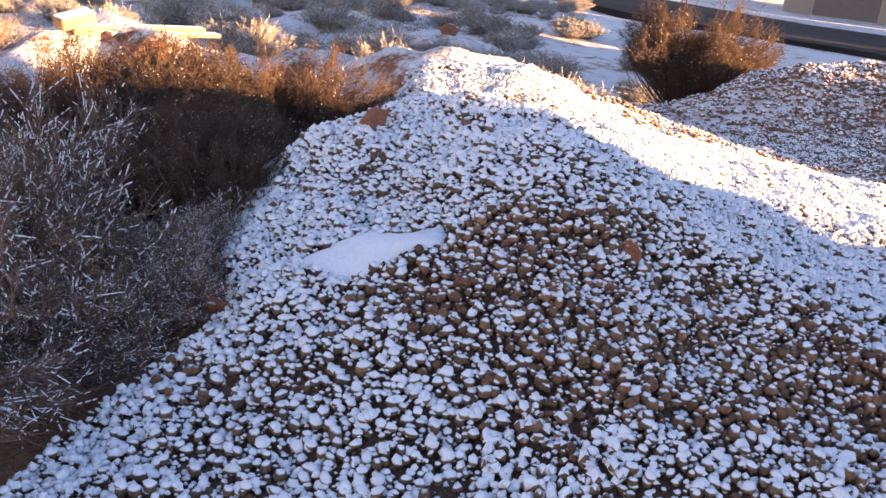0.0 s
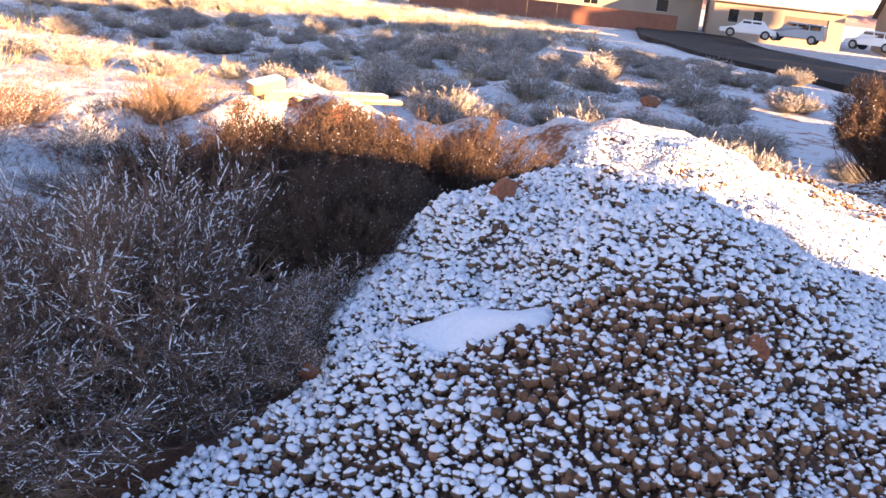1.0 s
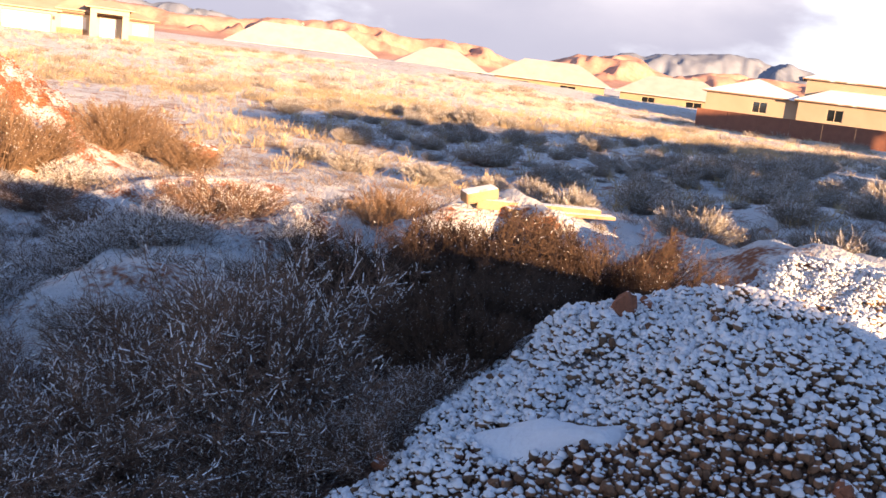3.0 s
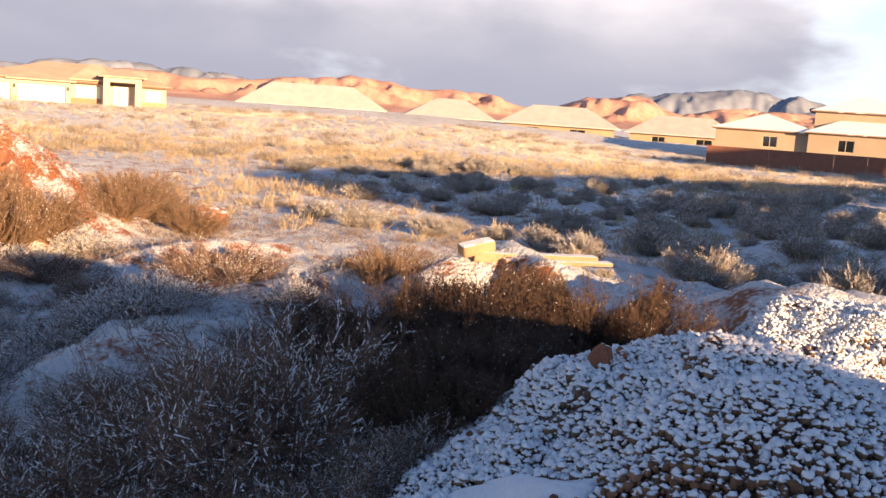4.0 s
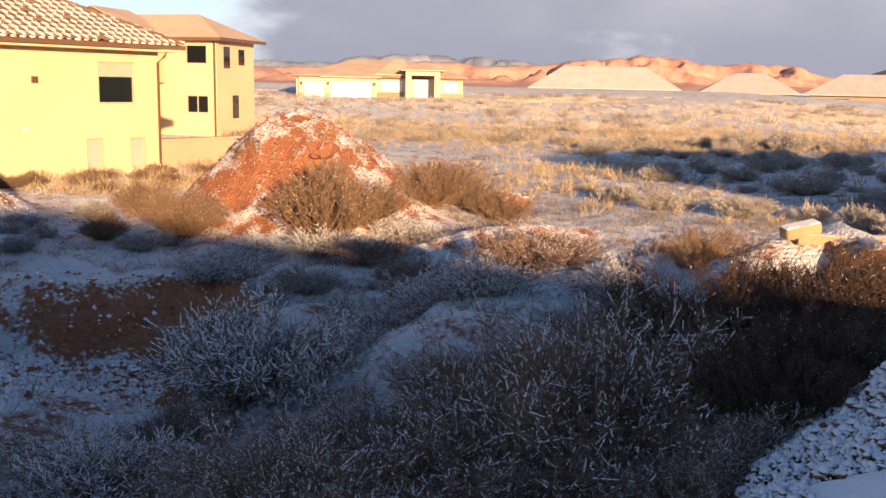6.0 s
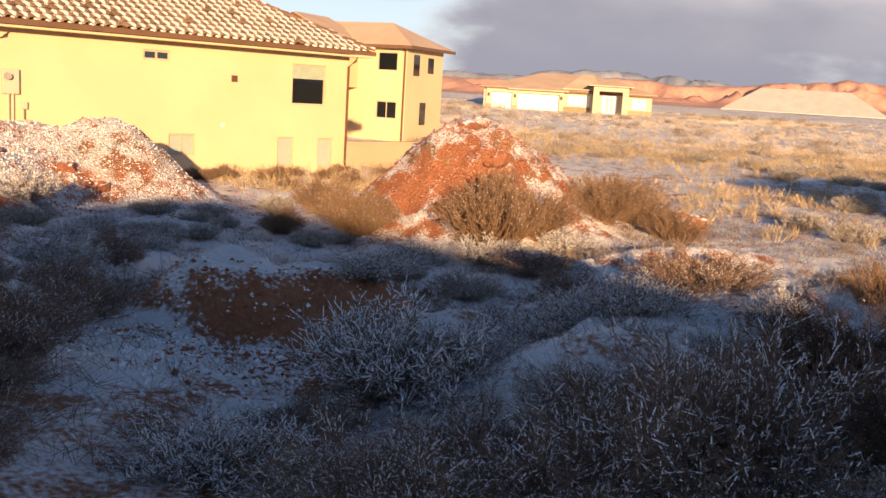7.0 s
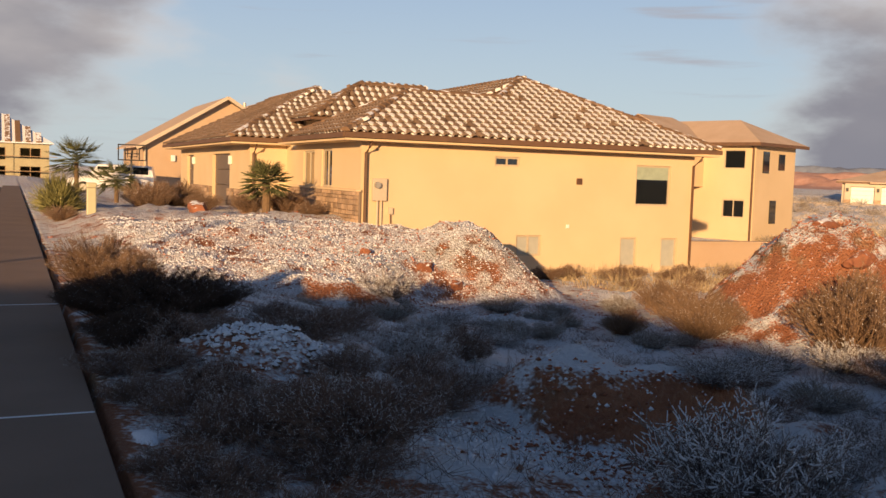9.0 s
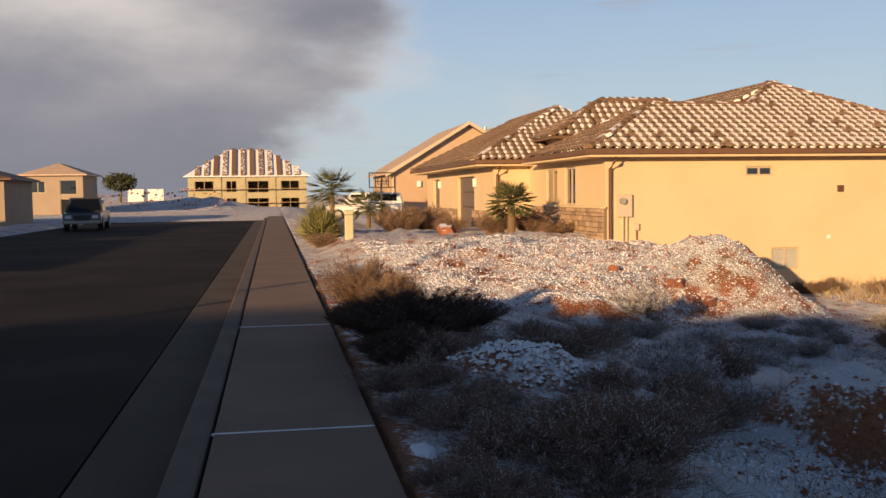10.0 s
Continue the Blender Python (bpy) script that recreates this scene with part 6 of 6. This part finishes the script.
bm.transform(pose(0.05, 0, 0.03, 8, -12, 15))
part("block", bm, M_WOOD, boards, "broken pale masonry block")
far_boards = thing("timber_pile", (19.8, 12.3, at_ground(19.8, 12.3)), 20, "old pale boards lying in the brush", "timber")
for k in range(3):
    bm = boxes((-0.9, -0.12, 0, 0.9, 0.12, 0.07), bevel=0.01)
    bm.transform(pose(0, k * 0.2, 0.06 * k + 0.1, 4, 12, k * 14))
    part("board", bm, M_WOOD, far_boards)


# ---- along the street ----
def fan_palm(x, y, trunk, crown, seed, label):
    rng = np.random.default_rng(seed)
    t = thing("palm_tree", (x, y, at_ground(x, y)), 0, label, "palm tree", "palms")
    bm = tube(bmesh.new(), [(0, 0, -0.1), (0.02, 0, trunk * 0.5), (0, 0.02, trunk)], 0.14, 10, 0.85)
    part("trunk", bm, M_BARK, t)
    vs, fs, n = [], [], 0
    for k in range(60):
        th, up = rng.uniform(0, 6.283), rng.uniform(-0.7, 1.25)
        d = np.array([math.cos(th) * math.cos(up), math.sin(th) * math.cos(up), math.sin(up)])
        stalk = crown * rng.uniform(0.45, 0.6)
        base = np.array([0, 0, trunk])
        hub = base + d * stalk
        v, f = prisms(base[None], hub[None], 0.012, 0.008, 0.02, rng, 1)
        vs.append(v)
        fs.append(f + n)
        n += len(v)
        side = np.cross(d, [0, 0, 1.0])
        side /= np.linalg.norm(side)
        for j in np.linspace(-1.1, 1.1, 9):
            go = d * math.cos(j) + side * math.sin(j) + [0, 0, -0.12]
            tip = hub + go * crown * rng.uniform(0.4, 0.55)
            v, f = prisms(hub[None], tip[None], 0.026, 0.004, 0.04, rng, 2)
            vs.append(v)
            fs.append(f + n)
            n += len(v)
    ob = new("crown", fast_mesh("crown", np.concatenate(vs), np.concatenate(fs), M_PALM))
    ob.parent = t
    return t


fan_palm(7.45, 30.0, 1.0, 0.85, 1, "short fan palm against the tan house")
fan_palm(3.6, 60.5, 2.2, 1.8, 2, "bushy fan palm beside the driveway")
fan_palm(5.6, 58.0, 1.7, 1.3, 3, "short fan palm near the parked car")

rng = np.random.default_rng(77)
yucca = thing("yucca", (1.55, 33.2, at_ground(1.55, 33.2, 0.05)), 0, "large spiky green-gold yucca beside the pavement", "yucca")
th, up = rng.uniform(0, 6.283, 760), rng.uniform(0.0, 1.5, 760)
tips = np.stack([np.cos(th) * np.cos(up) * 1.05, np.sin(th) * np.cos(up) * 1.05, 0.25 + 1.15 * np.sin(up)], -1)
v, f = prisms(np.c_[rng.normal(0, 0.12, (760, 2)), rng.uniform(0, 0.35, 760)], tips * rng.uniform(0.75, 1.05, (760, 1)), 0.034, 0.004, 0.04, rng, 2)
ob = new("leaf_rosette", fast_mesh("leaf_rosette", v, f, M_YUCCA))
ob.parent = yucca

pedestal = thing("utility_pedestal", (2.25, 29.6, at_ground(2.25, 29.6)), 0, "pale green plastic utility pedestal by the pavement", "utility box")
part("body", boxes((-0.13, -0.13, -0.05, 0.13, 0.13, 0.78), bevel=0.03), M_PEDESTAL, pedestal)
part("cap", boxes((-0.145, -0.145, 0.78, 0.145, 0.145, 0.93), bevel=0.04), M_PEDESTAL, pedestal)

hoop = thing("basketball_hoop", (6.9, 62.0, 0.0), 0, "basketball hoop with clear black-framed backboard on a pole", "basketball hoop")
part("pole", tube(bmesh.new(), [(0, 0.5, -0.1), (0, 0.5, 2.2), (0, 0.1, 2.7)], 0.06, 8), M_BLACK, hoop)
part("backboard", boxes((-0.85, 0.0, 2.1, -0.78, 0.04, 3.1), (0.78, 0.0, 2.1, 0.85, 0.04, 3.1), (-0.78, 0, 2.1, 0.78, 0.04, 2.17), (-0.78, 0, 3.03, 0.78, 0.04, 3.1), (-0.3, 0.005, 2.3, -0.25, 0.035, 2.75), (0.25, 0.005, 2.3, 0.3, 0.035, 2.75)), M_BLACK, hoop)
part("brace", boxes((-0.45, 0.05, 2.15, -0.38, 0.1, 2.9), (0.38, 0.05, 2.15, 0.45, 0.1, 2.9), (-0.45, 0.05, 2.5, 0.45, 0.1, 2.56)), M_BLACK, hoop)
part("rim", tube(bmesh.new(), [(0.23 * math.cos(a / 8 * 6.283), -0.28 + 0.23 * math.sin(a / 8 * 6.283), 2.35) for a in range(9)], 0.015, 6), M_BLACK, hoop)


def vehicle(place, turn, long, wide, tall, paint, label, kind="suv"):
    """A parked car along its own x, nose at +x: shaped body, glass, wheels with tyre and rim, lights."""
    t = thing("car", place, turn, label, "car", "parked cars")
    L, W = long / 2, wide / 2
    belt = tall * 0.56
    if kind == "truck":
        prof = [(-L, 0.45), (-L, belt), (-L * 0.12, belt), (-L * 0.08, tall), (L * 0.3, tall), (L * 0.48, belt * 1.02), (L * 0.97, belt * 0.95), (L, belt * 0.6), (L, 0.4)]
    elif kind == "suv":
        prof = [(-L, 0.45), (-L, belt), (-L * 0.93, tall * 0.97), (L * 0.28, tall), (L * 0.5, belt * 1.03), (L * 0.95, belt * 0.9), (L, belt * 0.6), (L, 0.4)]
    else:
        prof = [(-L, 0.4), (-L * 0.98, belt), (-L * 0.75, belt * 1.05), (-L * 0.5, tall), (L * 0.2, tall), (L * 0.5, belt * 1.03), (L * 0.95, belt * 0.85), (L, belt * 0.6), (L, 0.35)]
    bm = bmesh.new()
    left = [bm.verts.new((x, -W * (0.84 if z > belt * 1.1 else 1.0), z)) for x, z in prof]
    right = [bm.verts.new((x, W * (0.84 if z > belt * 1.1 else 1.0), z)) for x, z in prof]
    bm.faces.new(left), bm.faces.new(list(reversed(right)))
    for k in range(len(prof)):
        q = (k + 1) % len(prof)
        bm.faces.new((left[k], right[k], right[q], left[q]))
    bmesh.ops.bevel(bm, geom=list(bm.edges), offset=0.05, segments=2, affect="EDGES", profile=0.5)
    part("body", bm, paint, t)
    roof = [p for p in prof if p[1] > belt * 1.1]
    r0, r1 = min(p[0] for p in roof), max(p[0] for p in roof)
    for s in (-1, 1):
        n = 3 if kind == "suv" else 2
        for k in range(n):
            a, b = r0 + 0.18 + (r1 - r0) * k / n, r0 + 0.06 + (r1 - r0) * (k + 1) / n
            part("side_window", boxes((a, s * W * 0.88 - 0.03, belt * 1.12, b, s * W * 0.88 + 0.03, tall * 0.92)), M_GLASS, t)
    q0 = [p for p in prof if abs(p[1] - belt * 1.03) < 0.03 * tall and p[0] > 0]
    wx = q0[0][0] if q0 else L * 0.5
    bm = bmesh.new()
    a = [bm.verts.new(p) for p in ((r1 + 0.06, -W * 0.74, tall * 0.96), (r1 + 0.06, W * 0.74, tall * 0.96), (wx + 0.03, W * 0.85, belt * 1.1), (wx + 0.03, -W * 0.85, belt * 1.1))]
    bm.faces.new(a)
    bmesh.ops.solidify(bm, geom=list(bm.faces), thickness=0.04)
    part("windscreen", bm, M_GLASS, t)
    for x in (-L * 0.62, L * 0.62):
        for s in (-1, 1):
            bm = bmesh.new()
            bmesh.ops.create_cone(bm, cap_ends=True, segments=20, radius1=0.38, radius2=0.38, depth=0.26, matrix=pose(x, s * (W - 0.1), 0.38, 90))
            wheel = part("wheel", bm, M_TYRE, t, "black tyre")
            bm = bmesh.new()
            bmesh.ops.create_cone(bm, cap_ends=True, segments=16, radius1=0.22, radius2=0.2, depth=0.03, matrix=pose(x, s * (W + 0.04), 0.38, 90))
            part("rim", bm, M_METAL, wheel)
    for s in (-1, 1):
        part("headlight", boxes((L - 0.06, s * W * 0.7 - 0.16, belt * 0.68, L + 0.02, s * W * 0.7 + 0.16, belt * 0.85), bevel=0.02), M_WHITE, t)
    part("grille", boxes((L - 0.04, -W * 0.42, belt * 0.5, L + 0.025, W * 0.42, belt * 0.85), bevel=0.02), M_BLACK, t)
    part("bumper", boxes((L - 0.1, -W * 0.95, 0.4, L + 0.07, W * 0.95, 0.58), bevel=0.04), M_METAL, t)
    return t


vehicle((6.2, 67.0, -0.05), 168, 5.4, 2.0, 1.9, M_CAR_WHITE, "long white sport utility car parked in a driveway")
vehicle((-10.6, 58.5, -0.15), -86, 5.6, 2.0, 1.85, M_CAR_DARK, "dark pickup truck parked at the kerb", "truck")
vehicle((84.0, -24.6, -0.35), 75, 4.6, 1.8, 1.5, M_CAR_WHITE, "white saloon car parked by the side street", "sedan")
vehicle((83.0, -28.3, -0.3), 62, 4.8, 1.9, 1.7, M_CAR_GREY, "grey minivan with frosted roof parked by the side street", "suv")
vehicle((80.5, -34.0, -0.2), 40, 4.5, 1.8, 1.6, M_CAR_WHITE, "white car parked on the far driveway", "suv")
vehicle((89.0, -30.5, -0.2), 60, 4.6, 1.8, 1.5, M_CAR_GREY, "grey car parked in front of a garage", "sedan")

for x, z in ((-33.5, 0), (-29.0, 0)):
    c = thing("container", (x, 236, 0.5), 4, "white site container beyond the building plot", "container", "site containers")
    bm = boxes((0, 0, 0, 3.6, 5.5, 3.0), bevel=0.05)
    part("shell", bm, M_WHITE, c)
    part("door", boxes((0.2, -0.06, 0.1, 3.4, -0.003, 2.8), bevel=0.02), M_WHITE, c)

clods("spoil_heap", 150, 12, lambda g: (-22 + g.uniform(0, 17), 119 + g.normal(0, 3)), (0.06, 0.2), M_CLOD, "red spoil heaps with snow at the building plot")

far_tree = thing("tree", (-18.5, 124.0, at_ground(-18.5, 124.0)), 0, "small round dark evergreen tree beyond the spoil", "tree")
part("trunk", tube(bmesh.new(), [(0, 0, -0.2), (0.1, 0, 1.2), (0, 0.1, 2.0)], 0.16, 8, 0.6), M_BARK, far_tree)
rng = np.random.default_rng(31)
d = rng.normal(0, 1, (900, 3))
d /= np.linalg.norm(d, axis=1, keepdims=True)
c = d * (rng.uniform(0.55, 1.0, (900, 1)) * [2.1, 2.1, 1.15]) + [0, 0, 2.3]
v, f = prisms(c, c + rng.normal(0, 0.22, (900, 3)), 0.09, 0.03, 0.1, rng, 1)
ob = new("crown", fast_mesh("crown", v, f, mat("evergreen_leaf", (0.07, 0.08, 0.035), (0.04, 0.05, 0.02), 3, 0.8, 0.0, vary=0.3)))
ob.parent = far_tree

# mast beyond the field
mast = thing("mast", (170, 82, 0.2), 0, "thin pale mast behind the houses", "mast")
part("pole", tube(bmesh.new(), [(0, 0, -0.5), (0, 0, 6.5)], 0.2, 8, 0.7), M_METAL, mast)
part("crossarm", boxes((-0.6, -0.1, 6.0, 0.6, 0.1, 6.2)), M_METAL, mast)


# ---- red hills and the dark range behind them ----
def range_mesh(name, far, deep, peaks, base, rough, material, label, seed, a0=-30, a1=62, n=700):
    """Hills along the horizon: a crest line, a scree foot below a steeper cliff, gullies running down."""
    ang = np.linspace(radians(a0), radians(a1), n)
    out = np.linspace(0, 1, 44)
    A, O = np.meshgrid(ang, out, indexing="ij")
    deg = np.degrees(A)
    top = np.full(A.shape, base, float)
    for mid, wide, h in peaks:
        top = top + h * np.exp(-np.abs((deg - mid) / wide) ** 2.6)
    R = far + deep * O
    x, y = R * np.cos(A), R * np.sin(A)
    k = 1 / (0.09 * far)
    top = top * (1 + rough * (0.3 * fbm(x * k, y * k, seed, 5)))
    ridges = 1 - np.abs(fbm(x * k * 1.7, y * k * 1.7, seed + 7, 4))
    rise = np.where(O < 0.6, 0.5 * O / 0.6 + 0.5 * step01(0.3, 0.58, O + 0.22 * (ridges - 0.6)), 1 - ((O - 0.6) / 0.4) ** 2 * 0.9)
    Z = top * rise * (1 + rough * 0.4 * (ridges - 0.75) * np.clip(O * 4, 0, 1) * np.clip((1 - O) * 4, 0, 1))
    m = A.shape
    ix = np.arange(m[0] * m[1]).reshape(m)
    f = np.stack([ix[:-1, :-1], ix[:-1, 1:], ix[1:, 1:], ix[1:, :-1]], -1).reshape(-1, 4)
    ob = new(name, fast_mesh(name, np.stack([x, y, Z - 1.5], -1).reshape(-1, 3), f, material))
    return tagged(ob, label, "hills", kind="structure")


range_mesh("backdrop_red_hills", 1700, 520, [(24.5, 5.6, 28), (22.5, 2.2, 8), (16.3, 2.4, 20), (8.2, 2.4, 30), (6.2, 1.5, 14), (-6, 6, 24), (36, 5, 16), (2, 3, 14)], 32, 0.5, M_CLIFF, "red sandstone hills lit by the low sun", 5)
# no haze in the air here; the range carries it as colour
range_mesh("backdrop_dark_range", 3300, 700, [(33, 8, 70), (3, 6, 110), (-10, 8, 100), (48, 10, 50)], 45, 0.5, M_FARHILL, "far mountain range under the clouds, blue haze in its colour", 15)
